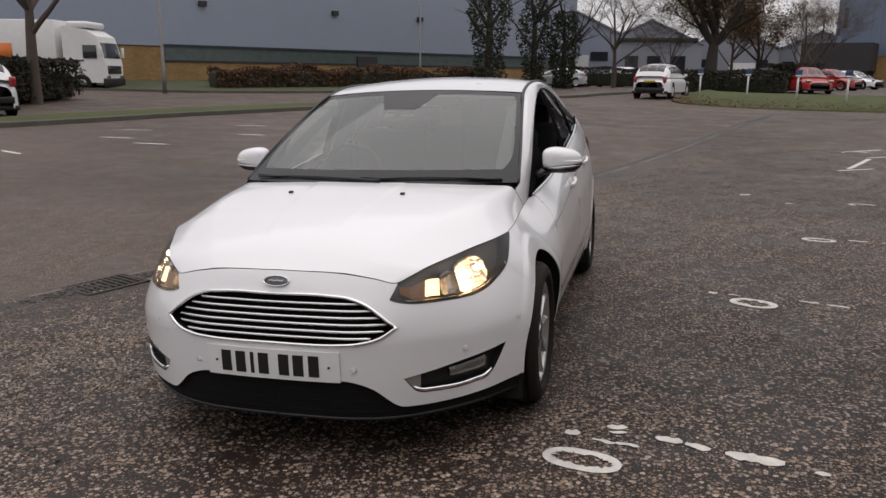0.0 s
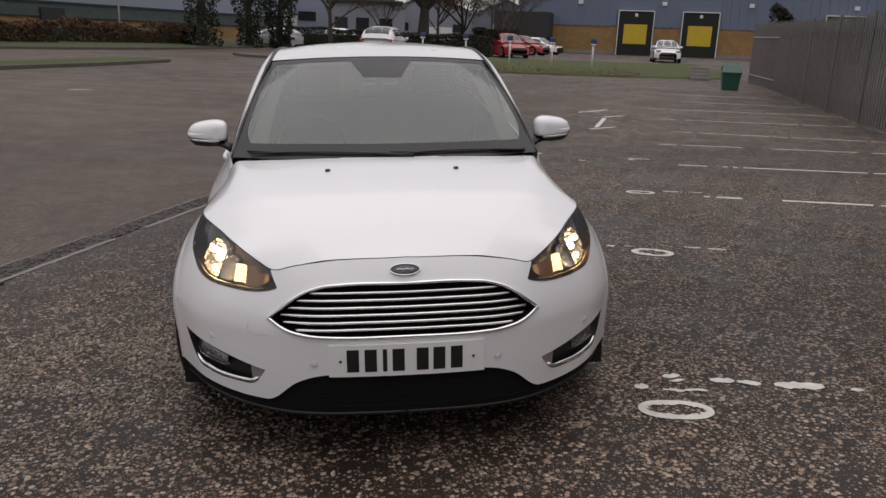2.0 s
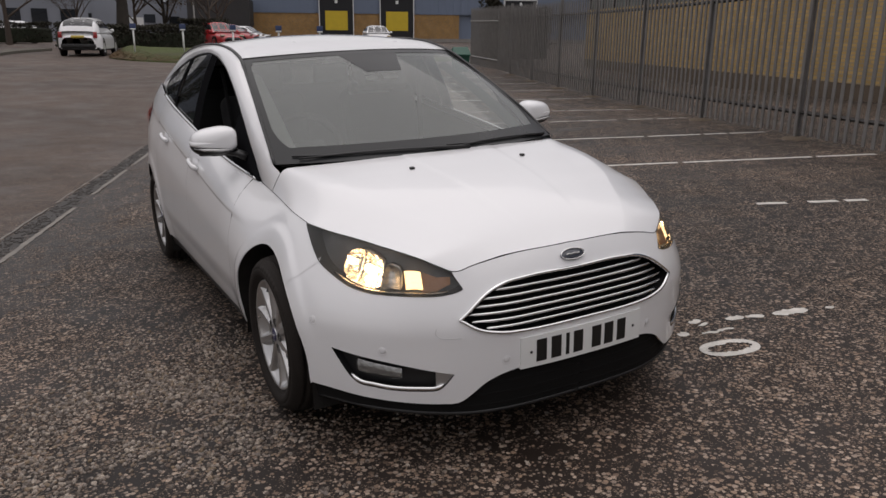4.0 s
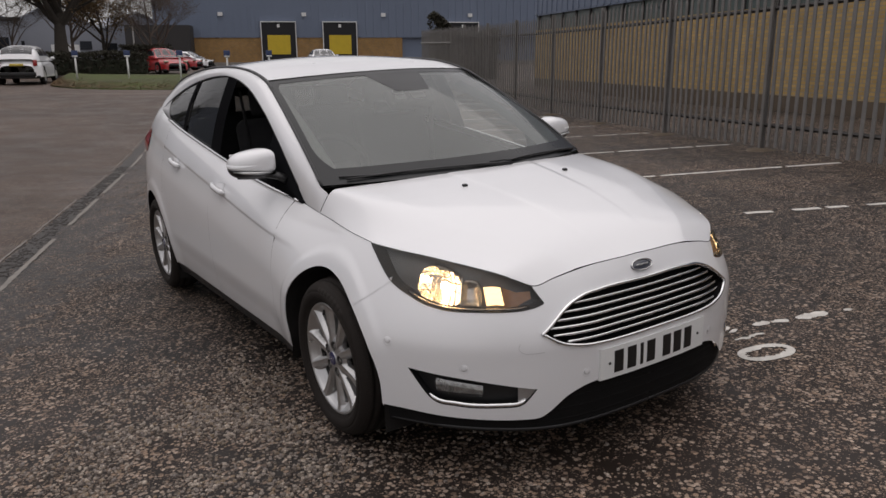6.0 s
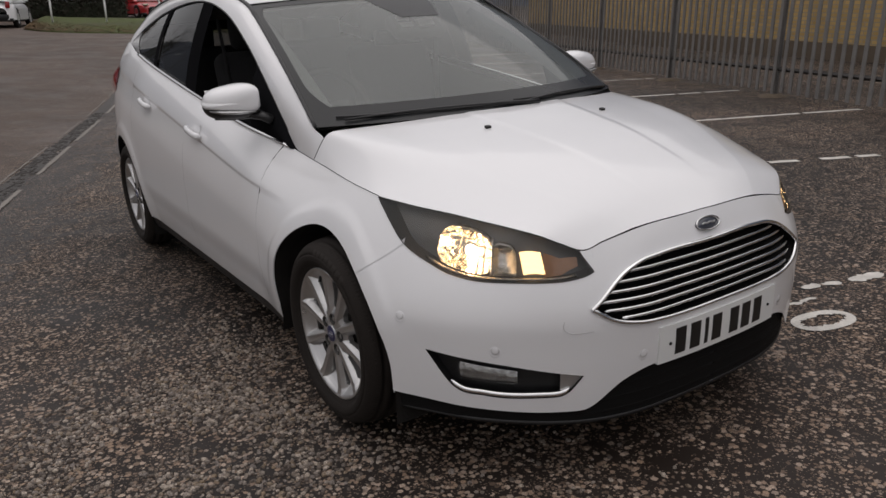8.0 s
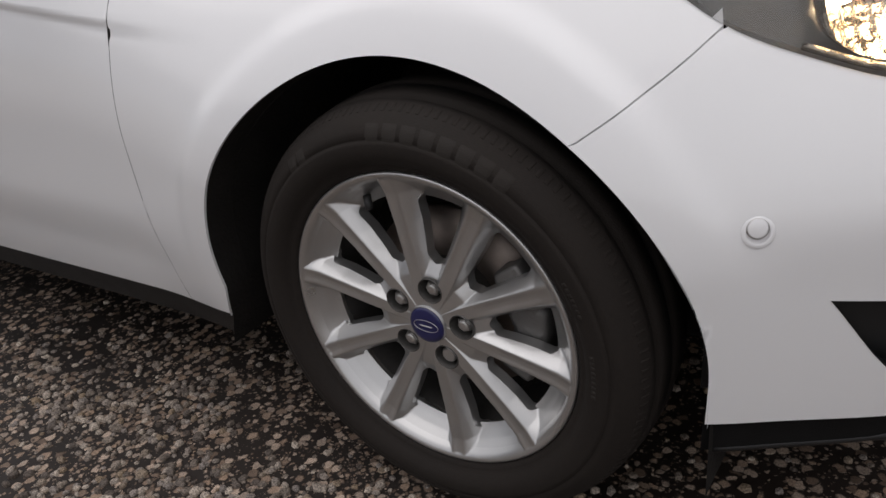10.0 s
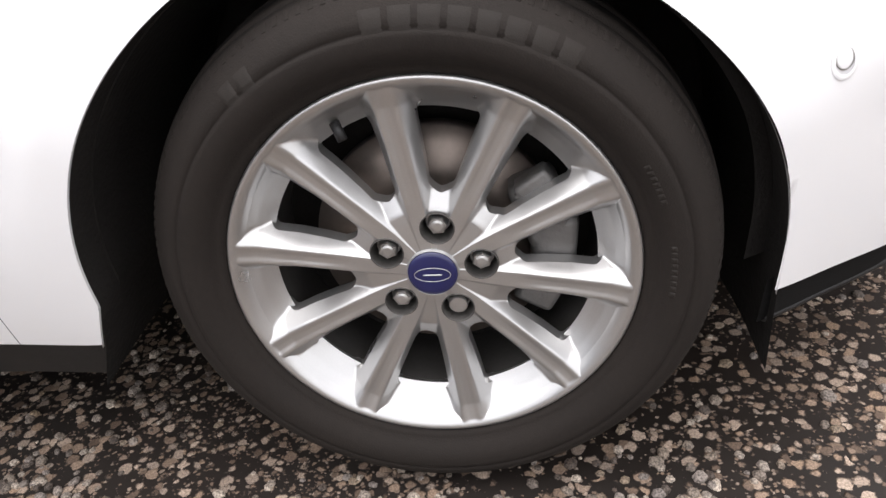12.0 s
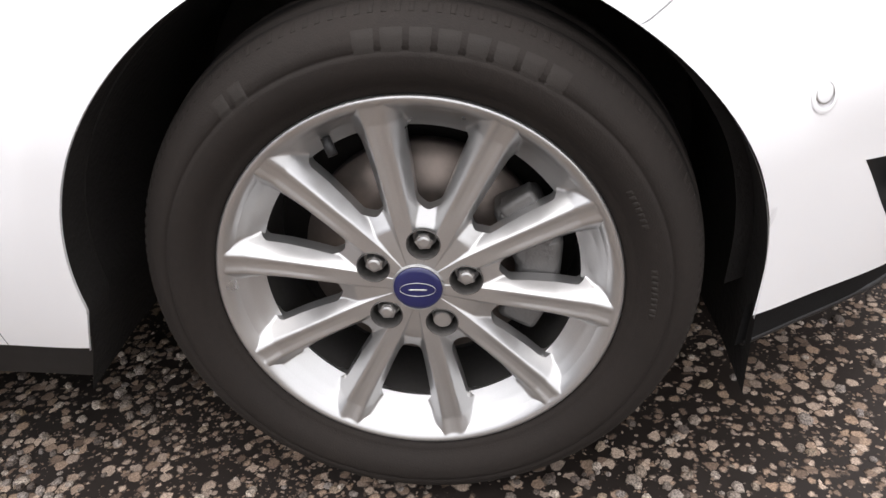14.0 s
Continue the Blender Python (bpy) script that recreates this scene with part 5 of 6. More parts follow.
tagged(make("stone_chips", cv, cf, CHIP, smooth=False), "tan and grey stone chips bedded in the asphalt", "gravel", kind="stuff")

# ---- fence, buildings, trees, vehicles round the car park ----
# same steel as GALV, darkened for the shade on rails behind the pales
RAIL = material("shaded_rail_steel", (.075, .070, .066), .7, metal=.35, var=.3, size=6, fine=.25, fine_size=90)
GALV = material("weathered_galvanised_steel", (.235, .225, .215), .65, metal=.35, var=.3, size=6, bump=.0005, bump_size=200, fine=.25, fine_size=90)
CLAD = material("blue_grey_cladding", (.150, .185, .255), .5, var=.08, size=.5, fine=.10, fine_size=6)
CLAD_FAR = material("pale_blue_cladding", (.265, .30, .37), .5, var=.06, size=.4, fine=.08, fine_size=5)
CLAD_PALE = material("pale_grey_cladding", (.235, .25, .285), .6, var=.1, size=.4)
NAVY = material("dark_navy_panel", (.022, .026, .040), .5, var=.25, size=2)
STRIP = material("green_grey_glazing", (.075, .10, .095), .3, var=.4, size=2.5)
PLINTH = material("dirty_brown_plinth", (.120, .090, .062), .85, var=.4, size=1.2, bump=.003, bump_size=25, fine=.3, fine_size=12)
YELLOW = material("yellow_dock_door", (.56, .40, .02), .5, var=.12, size=2)
SHELTER = material("black_dock_shelter", (.014, .014, .016), .8, var=.3, size=3)
WHITE_METAL = material("white_metal", (.70, .70, .69), .45, var=.08, size=3)
DARK_ROOF = material("dark_canopy", (.03, .028, .028), .7, var=.3, size=2)
BARK = material("damp_bark", (.050, .042, .034), .95, var=.4, size=5, bump=.01, bump_size=30, fine=.4, fine_size=20)
IVY = material("dark_ivy_leaves", (.022, .032, .014), .7, var=.6, size=1.5, tint=(.03, .028, .016))
AUTUMN = material("brown_autumn_leaves", (.125, .075, .032), .8, var=.6, size=.9, tint=(.075, .058, .024))
HEDGE = material("dark_hedge_leaves", (.022, .022, .013), .85, var=.6, size=1.2, tint=(.045, .032, .018))
SHRUB = material("red_brown_shrub", (.10, .045, .022), .85, var=.6, size=.7, tint=(.07, .05, .02))
TWIG = material("bare_twigs", (.085, .065, .052), .9, var=.3, size=3)
RED = material("red_car_paint", (.42, .018, .022), .3, var=.08, coat=.8)
SILVER = material("silver_car_paint", (.52, .53, .54), .3, metal=.3, var=.05, coat=.8)
CAR_GLASS = material("dark_car_glass", (.02, .022, .025), .08, var=.2, coat=.5)
SIGN_BLUE = material("blue_bay_sign", (.03, .05, .13), .4, var=.15, size=6)
GREEN_BIN = material("green_grit_bin", (.009, .075, .048), .45, var=.15, size=5)
ORANGE = material("orange_trailer_panel", (.62, .16, .03), .5, var=.08)


def brick_material(name, c1, c2, mortar, scale):
    m = bpy.data.materials.new(name)
    m.use_nodes = True
    n, l = m.node_tree.nodes, m.node_tree.links
    b = n["Principled BSDF"]
    uv = n.new("ShaderNodeTexCoord")
    t = n.new("ShaderNodeTexBrick")
    t.inputs["Color1"].default_value, t.inputs["Color2"].default_value, t.inputs["Mortar"].default_value = (*c1, 1), (*c2, 1), (*mortar, 1)
    t.inputs["Scale"].default_value, t.inputs["Mortar Size"].default_value = 1.0, .010
    t.inputs["Brick Width"].default_value, t.inputs["Row Height"].default_value = .225, .075
    sep, com = n.new("ShaderNodeSeparateXYZ"), n.new("ShaderNodeCombineXYZ")
    l.new(uv.outputs["Object"], sep.inputs[0])
    l.new(sep.outputs[0], com.inputs[0])
    l.new(sep.outputs[2], com.inputs[1])
    l.new(com.outputs[0], t.inputs["Vector"])
    ns = n.new("ShaderNodeTexNoise")
    ns.inputs["Scale"].default_value, ns.inputs["Detail"].default_value = 1.2, 6
    l.new(uv.outputs["Object"], ns.inputs["Vector"])
    mx = n.new("ShaderNodeMix")
    mx.data_type, mx.blend_type = "RGBA", "MULTIPLY"
    mx.inputs["Factor"].default_value = .55
    l.new(t.outputs["Color"], mx.inputs["A"])
    l.new(ns.outputs["Fac"], mx.inputs["B"])
    l.new(mx.outputs["Result"], b.inputs["Base Color"])
    b.inputs["Roughness"].default_value = .85
    bp = n.new("ShaderNodeBump")
    bp.inputs["Distance"].default_value = .006
    bp.invert = True
    l.new(t.outputs["Fac"], bp.inputs["Height"])
    l.new(bp.outputs[0], b.inputs["Normal"])
    return m


BRICK = brick_material("yellow_brick", (.66, .44, .165), (.50, .33, .12), (.40, .33, .22), 1)
ORANGE_BRICK = brick_material("ochre_brick", (.52, .29, .09), (.40, .22, .07), (.28, .22, .15), 1)

# fence of pointed steel pales
F0, FD = Vector((7.215, 3.80)), Vector((.340, .9404))
FN = Vector((FD.y, -FD.x))
FANGLE = math.atan2(FD.y, FD.x)


def fence_at(k, off=0.0):
    p = F0 + FD * k + FN * off
    return p.x, p.y


fence = thing("palisade_fence", None, "grey galvanised palisade fence with pointed pales", "fence")
w_, t_, h_ = .031, .024, 2.10
pv = [(-w_, 0, 0), (-w_ * .4, -t_, 0), (w_ * .4, -t_, 0), (w_, 0, 0), (w_ * .4, t_ * .3, 0), (-w_ * .4, t_ * .3, 0)]
pale_v = [(x, y, z) for z in (0, h_ - .10) for x, y, _ in pv] + [(-w_ * .85, 0, h_ - .02), (-w_ * .5, -t_ * .7, h_ - .07), (0, -t_ * .6, h_ + .03), (w_ * .5, -t_ * .7, h_ - .07), (w_ * .85, 0, h_ - .02)]
pale_f = [(i, (i + 1) % 6, 6 + (i + 1) % 6, 6 + i) for i in range(6)] + [(6, 7, 13, 12), (7, 8, 14, 13), (8, 15, 14), (8, 9, 16, 15), (6, 12, 13, 11), (9, 10, 15, 16), (10, 11, 13, 14), (10, 14, 15)]
first = None
k = -8.6
while k < 17.3:
    x, y = fence_at(k)
    m = Matrix.Translation((x, y, ground_z(x, y) + .06 + rng.uniform(-.01, .01))) @ Matrix.Rotation(FANGLE, 4, "Z") @ Matrix.Rotation(rng.uniform(-.006, .006), 4, "Y")
    if first is None:
        first = make("pale", pale_v, pale_f, GALV, fence, smooth=False)
        ob = first
    else:
        ob = new("pale", first.data)
        ob.parent = fence
    ob.matrix_local = m
    k += .161
for k in np.arange(-7.80, 17.4, 2.575):
    x, y = fence_at(k, .02)
    make("post", *moved(join(box((.052, .010, 2.30), (0, -.032, 1.05), .002), box((.052, .010, 2.30), (0, .032, 1.05), .002), box((.010, .064, 2.30), (0, 0, 1.05), .002)), Matrix.Translation((x, y, ground_z(x, y))) @ Matrix.Rotation(FANGLE, 4, "Z")), GALV, fence, smooth=False)
    make("post_footing", *moved(lathe([(.035, 1e-3), (.03, .10), (.012, .17), (-.02, .20)], 14, "z"), Matrix.Translation((x, y, ground_z(x, y)))), PLINTH, fence)
for h in (.34, 1.83):
    rail = [(*fence_at(k, .050), ground_z(*fence_at(k)) + h) for k in np.arange(-8.6, 17.4, .8)]
    make("rail", *tube(rail, .028, 4), RAIL, fence, smooth=False)
# end return with a denser gate
gate = thing("palisade_gate", None, "dark grey palisade gate at the fence's end", "gate")
g0 = Vector(fence_at(17.2))
gd = Vector((.30, .95))
for i in range(26):
    p = g0 + gd * (.16 * i)
    ob = new("pale", first.data)
    ob.parent = gate
    ob.matrix_local = Matrix.Translation((p.x, p.y, ground_z(p.x, p.y) + .06)) @ Matrix.Rotation(math.atan2(gd.y, gd.x), 4, "Z")
for h in (.36, 1.66):
    make("rail", *tube([(*(g0 + gd * q), ground_z(*(g0 + gd * q)) + h) for q in (0, 2, 4.1)], .03, 4), GALV, gate, smooth=False)


def wall_box(name, p, q, z0, z1, deep, mat, parent, label="", proud=0.0):
    """An upright slab between plan points p and q; its front face is on the line, turned to the right of p to q."""
    a, b = Vector(p), Vector(q)
    d = (b - a).normalized()
    n = Vector((d.y, -d.x))
    m = Matrix(((d.x, -n.x, 0, a.x + n.x * proud), (d.y, -n.y, 0, a.y + n.y * proud), (0, 0, 1, 0), (0, 0, 0, 1)))
    L = (b - a).length
    ob = make(name, *box((L, deep, z1 - z0), (L / 2, deep / 2, (z0 + z1) / 2)), mat, parent, label, smooth=False)
    ob.matrix_local = m
    return ob


def ribs(p, q, z0, z1, step, mat, parent, proud=.03):
    a, b = Vector(p), Vector(q)
    d = (b - a).normalized()
    n = Vector((d.y, -d.x))
    items = []
    L = (b - a).length
    for i in range(int(L / step)):
        c = a + d * (step * (i + .5)) + n * proud * .5
        items.append(moved(box((step * .32, proud, z1 - z0)), Matrix.Translation((c.x, c.y, (z0 + z1) / 2)) @ Matrix.Rotation(math.atan2(d.y, d.x), 4, "Z")))
    tagged(make("cladding_ribs", *join(*items), mat, parent, smooth=False), kind="stuff")


# yellow brick warehouse behind the fence
ware = thing("brick_warehouse", None, "yellow brick warehouse with blue-grey cladding behind the fence", "building")
wq = fence_at(-40, 4.3)
wp2 = fence_at(20.5, 4.3)
wall_box("plinth", wp2, wq, -.4, .58, .4, PLINTH, ware, "dark damp wall base", .02)
wall_box("brick_wall", wp2, wq, .58, 2.42, .4, BRICK, ware)
wall_box("glazing_strip", wp2, wq, 2.42, 2.95, .3, STRIP, ware, "dark green-grey strip of windows", -.04)
wall_box("cladding", wp2, wq, 2.95, 7.6, .4, CLAD, ware, "", .05)
wall_box("body", wp2, wq, -.4, 7.5, 14, CLAD, ware, "", -.45)
for i in range(46):
    c = Vector(wp2) + (Vector(wq) - Vector(wp2)).normalized() * (.4 + 1.2 * i)
    make("mullion", *moved(box((.05, .08, .53)), Matrix.Translation((c.x, c.y, 2.685)) @ Matrix.Rotation(FANGLE, 4, "Z")), DARK_ROOF, ware, smooth=False)
ribs(wp2, wq, 3.0, 7.55, .5, CLAD, ware, .08)

# warehouse with loading docks
dock = thing("loading_dock_warehouse", None, "blue-grey warehouse with ochre brick base and yellow dock doors", "building")
K0, KD = Vector((19.5, 89.0)), Vector((.931, -.365))
kd = lambda t: tuple(K0 + KD * t)
wall_box("brick_wall", kd(4.0), kd(28.0), 0, 3.72, .4, ORANGE_BRICK, dock)
wall_box("cladding", kd(0), kd(58), 3.72, 11.5, .4, CLAD, dock, "", .06)
wall_box("body", kd(0), kd(58), -.2, 11.4, 30, CLAD, dock, "", -.42)
wall_box("eaves", kd(-.1), kd(58), 11.5, 11.8, .6, CLAD_PALE, dock, "", .1)
wall_box("plinth", kd(4.0), kd(58), 0, 1.0, .42, CONCRETE, dock, "", .03)
ribs(kd(0), kd(58), 3.8, 11.4, .9, CLAD, dock, .14)
for t in (11.7, 18.7, 33.4):
    wall_box("dock_shelter", kd(t), kd(t + 3.8), .1, 5.45, .5, SHELTER, dock, "black padded dock shelter", .5)
    wall_box("shelter_edge", kd(t - .09), kd(t), .5, 5.5, .6, WHITE_METAL, dock, "", .55)
    wall_box("shelter_edge", kd(t + 3.8), kd(t + 3.89), .5, 5.5, .6, WHITE_METAL, dock, "", .55)
    wall_box("shelter_edge", kd(t - .09), kd(t + 3.89), 5.42, 5.52, .6, WHITE_METAL, dock, "", .58)
    wall_box("dock_door", kd(t + .62), kd(t + 3.18), 1.85, 4.0, .05, YELLOW, dock, "yellow roller dock door", .53)
    wall_box("dock_bumper", kd(t + .3), kd(t + 3.5), .45, 1.7, .1, SHELTER, dock, "", .55)
    wall_box("dock_number", kd(t + 1.75), kd(t + 2.05), 4.85, 5.2, .02, WHITE_METAL, dock, "", .53)
for t in (7.0, 16.3, 25.5, 36.0):
    wall_box("wall_lamp", kd(t), kd(t + .5), 6.1, 6.5, .3, WHITE_METAL, dock, "", .34)
wall_box("canopy", kd(-2.4), kd(4.2), 2.2, 4.95, 4.0, DARK_ROOF, dock, "dark porch beside the offices", 4.0)
wall_box("porch_glass", kd(-2.0), kd(4.0), 0, 2.2, .1, CAR_GLASS, dock, "", 3.4)
wall_box("end_window", kd(.3), kd(1.0), 6.6, 8.6, .05, CAR_GLASS, dock, "", .09)

# long blue warehouse across the road
blue = thing("blue_warehouse", None, "long blue-grey clad warehouse with an ochre brick base", "building")
B0, BD = Vector((-46.0, 10.5)), Vector((.535, .845))
bd = lambda t: tuple(B0 + BD * t)
for t0, t1, name, z0, z1, mat, pr, lab in ((0, 33.5, "brick_wall", 0, 2.55, ORANGE_BRICK, 0, ""), (33.5, 74, "brick_wall", 0, 1.75, ORANGE_BRICK, 0, ""), (33.5, 74, "glazing_strip", 1.75, 2.6, STRIP, .03, "green-grey strip of windows"),
                                           (0, 74, "cladding", 2.6, 10.5, CLAD_FAR, .08, ""), (33.5, 74, "strip_edge", 2.6, 2.72, NAVY, .14, ""), (33.5, 74, "strip_edge", 1.68, 1.77, NAVY, .08, "")):
    wall_box(name, bd(t0), bd(t1), z0 + .3, z1 + .3, .4, mat, blue, lab, pr)
wall_box("body", bd(0), bd(74), 0, 10.7, 25, CLAD_FAR, blue, "", -.42)
ribs(bd(0), bd(74), 3.0, 10.75, .9, CLAD_FAR, blue, .03)
for t in (36, 46, 54, 62):
    wall_box("wall_lamp", bd(t), bd(t + .5), 5.4, 5.7, .2, DARK_ROOF, blue, "", .3)
wall_box("door", bd(48.2), bd(50.0), .3, 2.6, .2, DARK_ROOF, blue, "dark double door", .2)


def gable_house(x, y, turn, wide, long, eaves, ridge, mat):
    b = thing("gabled_unit", Matrix.Translation((x, y, ground_z(x, y) - .2)) @ Matrix.Rotation(turn, 4, "Z"), "pale grey gabled industrial unit in the distance", "building", "gabled units")
    v = [(-wide / 2, 0, 0), (wide / 2, 0, 0), (wide / 2, 0, eaves), (0, 0, ridge), (-wide / 2, 0, eaves)]
    v += [(p[0], long, p[2]) for p in v]
    make("wall", v, [(0, 1, 2, 3, 4), (9, 8, 7, 6, 5), (0, 4, 9, 5), (1, 6, 7, 2)], mat, b, smooth=False)
    make("roof", *join(box((math.hypot(wide / 2, ridge - eaves) + .4, long + .5, .15), (wide / 4, long / 2, (eaves + ridge) / 2 + .1), 0, Matrix.Rotation(math.atan2(ridge - eaves, wide / 2), 4, "Y")),
                       box((math.hypot(wide / 2, ridge - eaves) + .4, long + .5, .15), (-wide / 4, long / 2, (eaves + ridge) / 2 + .1), 0, Matrix.Rotation(-math.atan2(ridge - eaves, wide / 2), 4, "Y"))), CLAD_PALE, b, smooth=False)
    make("door", *box((wide * .28, .1, eaves * .62), (wide * .12, -.04, eaves * .31)), WHITE_METAL, b, smooth=False)
    for k in (-1, 1):
        make("window", *box((wide * .12, .1, .9), (k * wide * .33, -.04, eaves * .6)), CAR_GLASS, b, smooth=False)


gable_house(-9.5, 80, radians(8), 15, 20, 5.0, 8.6, CLAD_FAR)
gable_house(0.5, 86, radians(4), 11, 20, 4.4, 6.9, CLAD_PALE)
gable_house(9.5, 92, radians(0), 10, 20, 4.2, 6.6, CLAD_PALE)
gable_house(19.5, 96, radians(0), 10, 20, 4.0, 6.2, CLAD_PALE)
porch = thing("office_block", Matrix.Translation((1.2, 72, .6)), "pale flat-roofed office with dark windows", "building")
make("wall", *box((6.5, 5, 4.0), (0, 2.5, 2.0)), CLAD_PALE, porch, smooth=False)
make("roof", *box((7.2, 5.6, .3), (0, 2.5, 4.1), .03), DARK_ROOF, porch, smooth=False)
for x in (-2.2, -.2, 2.0):
    make("window", *box((1.2, .1, 1.9), (x, -.03, 1.7)), CAR_GLASS, porch, smooth=False)


# ---- plants ----
def leaf_cloud(n, spot, size, seed):
    """Many small leaf cards at places given by spot(r)."""
    r = random.Random(seed)
    v, f = [], []
    for _ in range(n):
        c = Vector(spot(r))
        a = Vector((r.gauss(0, 1), r.gauss(0, 1), r.gauss(0, 1))).normalized()
        b = a.cross(Vector((r.gauss(0, 1), r.gauss(0, 1), r.gauss(0, 1)))).normalized()
        s = size * r.uniform(.5, 1.3)
        k = len(v)
        v += [tuple(c - a * s), tuple(c + b * s * .5), tuple(c + a * s), tuple(c - b * s * .5)]
        f.append((k, k + 1, k + 2, k + 3))
    return v, f


def limbs(seed, height, girth, depth, spread=.5, lean=(0, 0), first=.35):
    """A trunk with forking limbs; returns the mesh and the twig ends."""
    r = random.Random(seed)
    items, ends = [], []

    def grow(p, d, long, rad, lev):
        pts, rr = [p], [rad]
        n = 5
        for i in range(n):
            k = .012 if lev == 0 else .10
            d = (d + Vector((r.gauss(0, k), r.gauss(0, k), r.gauss(0, k * .6) + .03))).normalized()
            p = p + d * (long / n)
            pts.append(p)
            rr.append(rad * (1 - .5 * (i + 1) / n))
        items.append(tube(pts, rr, 7 if lev < 2 else 4, caps=False))
        if lev >= depth:
            ends.append(p)
            return
        if lev == 0:
            long = height * .40
            grow(p, d, long * .75, rr[-1] * .95, 1)
        for j in range((r.choice((2, 3, 3)) if lev < 2 else r.choice((3, 3, 4))) if lev else r.choice((5, 6))):
            q = pts[r.randint(2 if lev else 3, n)]
            a = r.uniform(0, 6.28)
            e = (d * r.uniform(.5, 1.0) + Vector((math.cos(a), math.sin(a), r.uniform(-.1, .5))) * spread * r.uniform(.8, 1.5)).normalized()
            grow(q, e, long * r.uniform(.50, .78), rr[-1] * r.uniform(.65, .95), lev + 1)
            if lev >= 1:
                ends.append(q)
    grow(Vector((0, 0, 0)), Vector((lean[0], lean[1], 1)).normalized(), height * first, girth, 0)
    return join(*items), ends


def tree(name, x, y, seed, height, girth, depth, label, leaves=0, leaf_size=.1, leaf_mat=None, spread=.55, first=.38, ivy=0):
    t = thing(name, Matrix.Translation((x, y, ground_z(x, y) - .05)), label, "tree")
    vf, ends = limbs(seed, height, girth, depth, spread, first=first)
    make("trunk", *vf, BARK if leaves or ivy else TWIG, t)
    # sprays of fine twigs at the limbs' ends
    r = random.Random(seed + 50)
    tv, tf = [], []
    for _ in range(0 if ivy else 900 if leaves else 2200):
        p = Vector(r.choice(ends))
        a, tilt = r.uniform(0, 6.28), r.uniform(-.25, .9)
        e = Vector((math.cos(a), math.sin(a), tilt)).normalized()
        for long, wide in ((r.uniform(.3, .6), .007), (r.uniform(.25, .5), .004)):
            side = e.cross(Vector((0, 0, 1))).normalized()
            up = side.cross(e)
            q = p + e * long
            k = len(tv)
            tv += [p + side * wide, p - side * wide * .5 + up * wide * .9, p - side * wide * .5 - up * wide * .9, q]
            tf += [(k, k + 1, k + 3), (k + 1, k + 2, k + 3), (k + 2, k, k + 3)]
            p = q.lerp(p, r.uniform(0, .4))
            e = (e + Vector((r.gauss(0, .4), r.gauss(0, .4), r.uniform(0, .4)))).normalized()
    if tv:
        tagged(make("twig_spray", tv, tf, TWIG, t, smooth=False), kind="stuff")
    if leaves:
        tagged(make("crown", *leaf_cloud(leaves, lambda r: r.choice(ends) + Vector((r.gauss(0, .35), r.gauss(0, .35), r.gauss(0, .3))), leaf_size, seed), leaf_mat, t, smooth=False), kind="stuff")
    if ivy:
        def on_trunk(r):
            h = r.uniform(0, height * .62)
            w = girth * 2.6 + .28 + .25 * math.sin(h * 1.3 + seed)
            a = r.uniform(0, 6.28)
            return (math.cos(a) * w * r.uniform(.5, 1), math.sin(a) * w * r.uniform(.5, 1), h)
        tagged(make("ivy", *leaf_cloud(ivy, on_trunk, .12, seed), IVY, t, smooth=False), kind="stuff")
    return t


tree("autumn_tree", 4.5, 47.5, 3, 13.0, .48, 5, "large tree with thin brown autumn leaves beside the lawn", 24000, .075, AUTUMN, 1.15, .27)
tree("autumn_tree", 8.0, 54.0, 5, 10, .20, 4, "smaller tree with thin brown autumn leaves", 9000, .08, AUTUMN, 1.1, .24)
tree("bare_tree", -1.5, 52, 11, 11, .20, 6, "bare winter tree with fine twigs", spread=.75, first=.24)
tree("bare_tree", 2.2, 49, 12, 7.5, .12, 5, "small bare winter tree with fine twigs", spread=.6, first=.24)
tree("bare_tree", 10.5, 52, 14, 9.5, .15, 6, "bare winter tree with fine twigs", spread=.75, first=.24)
tree("bare_tree", 13.0, 60, 17, 9.5, .15, 6, "bare winter tree with fine twigs", spread=.75, first=.24)
tree("ivy_tree", -8.8, 44.5, 21, 12, .36, 4, "ivy-covered dark tree trunk with bare boughs", ivy=3600, spread=.6)
tree("ivy_tree", -6.6, 48.5, 22, 11, .28, 4, "ivy-covered dark tree trunk with bare boughs", ivy=2600, spread=.7)
tree("ivy_tree", -4.7, 49.0, 23, 8, .26, 4, "ivy-covered dark tree trunk with bare boughs", ivy=2800, spread=.9)
tree("bare_tree", -18.6, 18.2, 31, 9, .22, 4, "dark bare tree behind the clipped hedge", spread=.75, first=.42)
tree("bare_tree", 6.6, 58, 41, 10.5, .17, 6, "bare winter tree with fine twigs", spread=.75, first=.24)


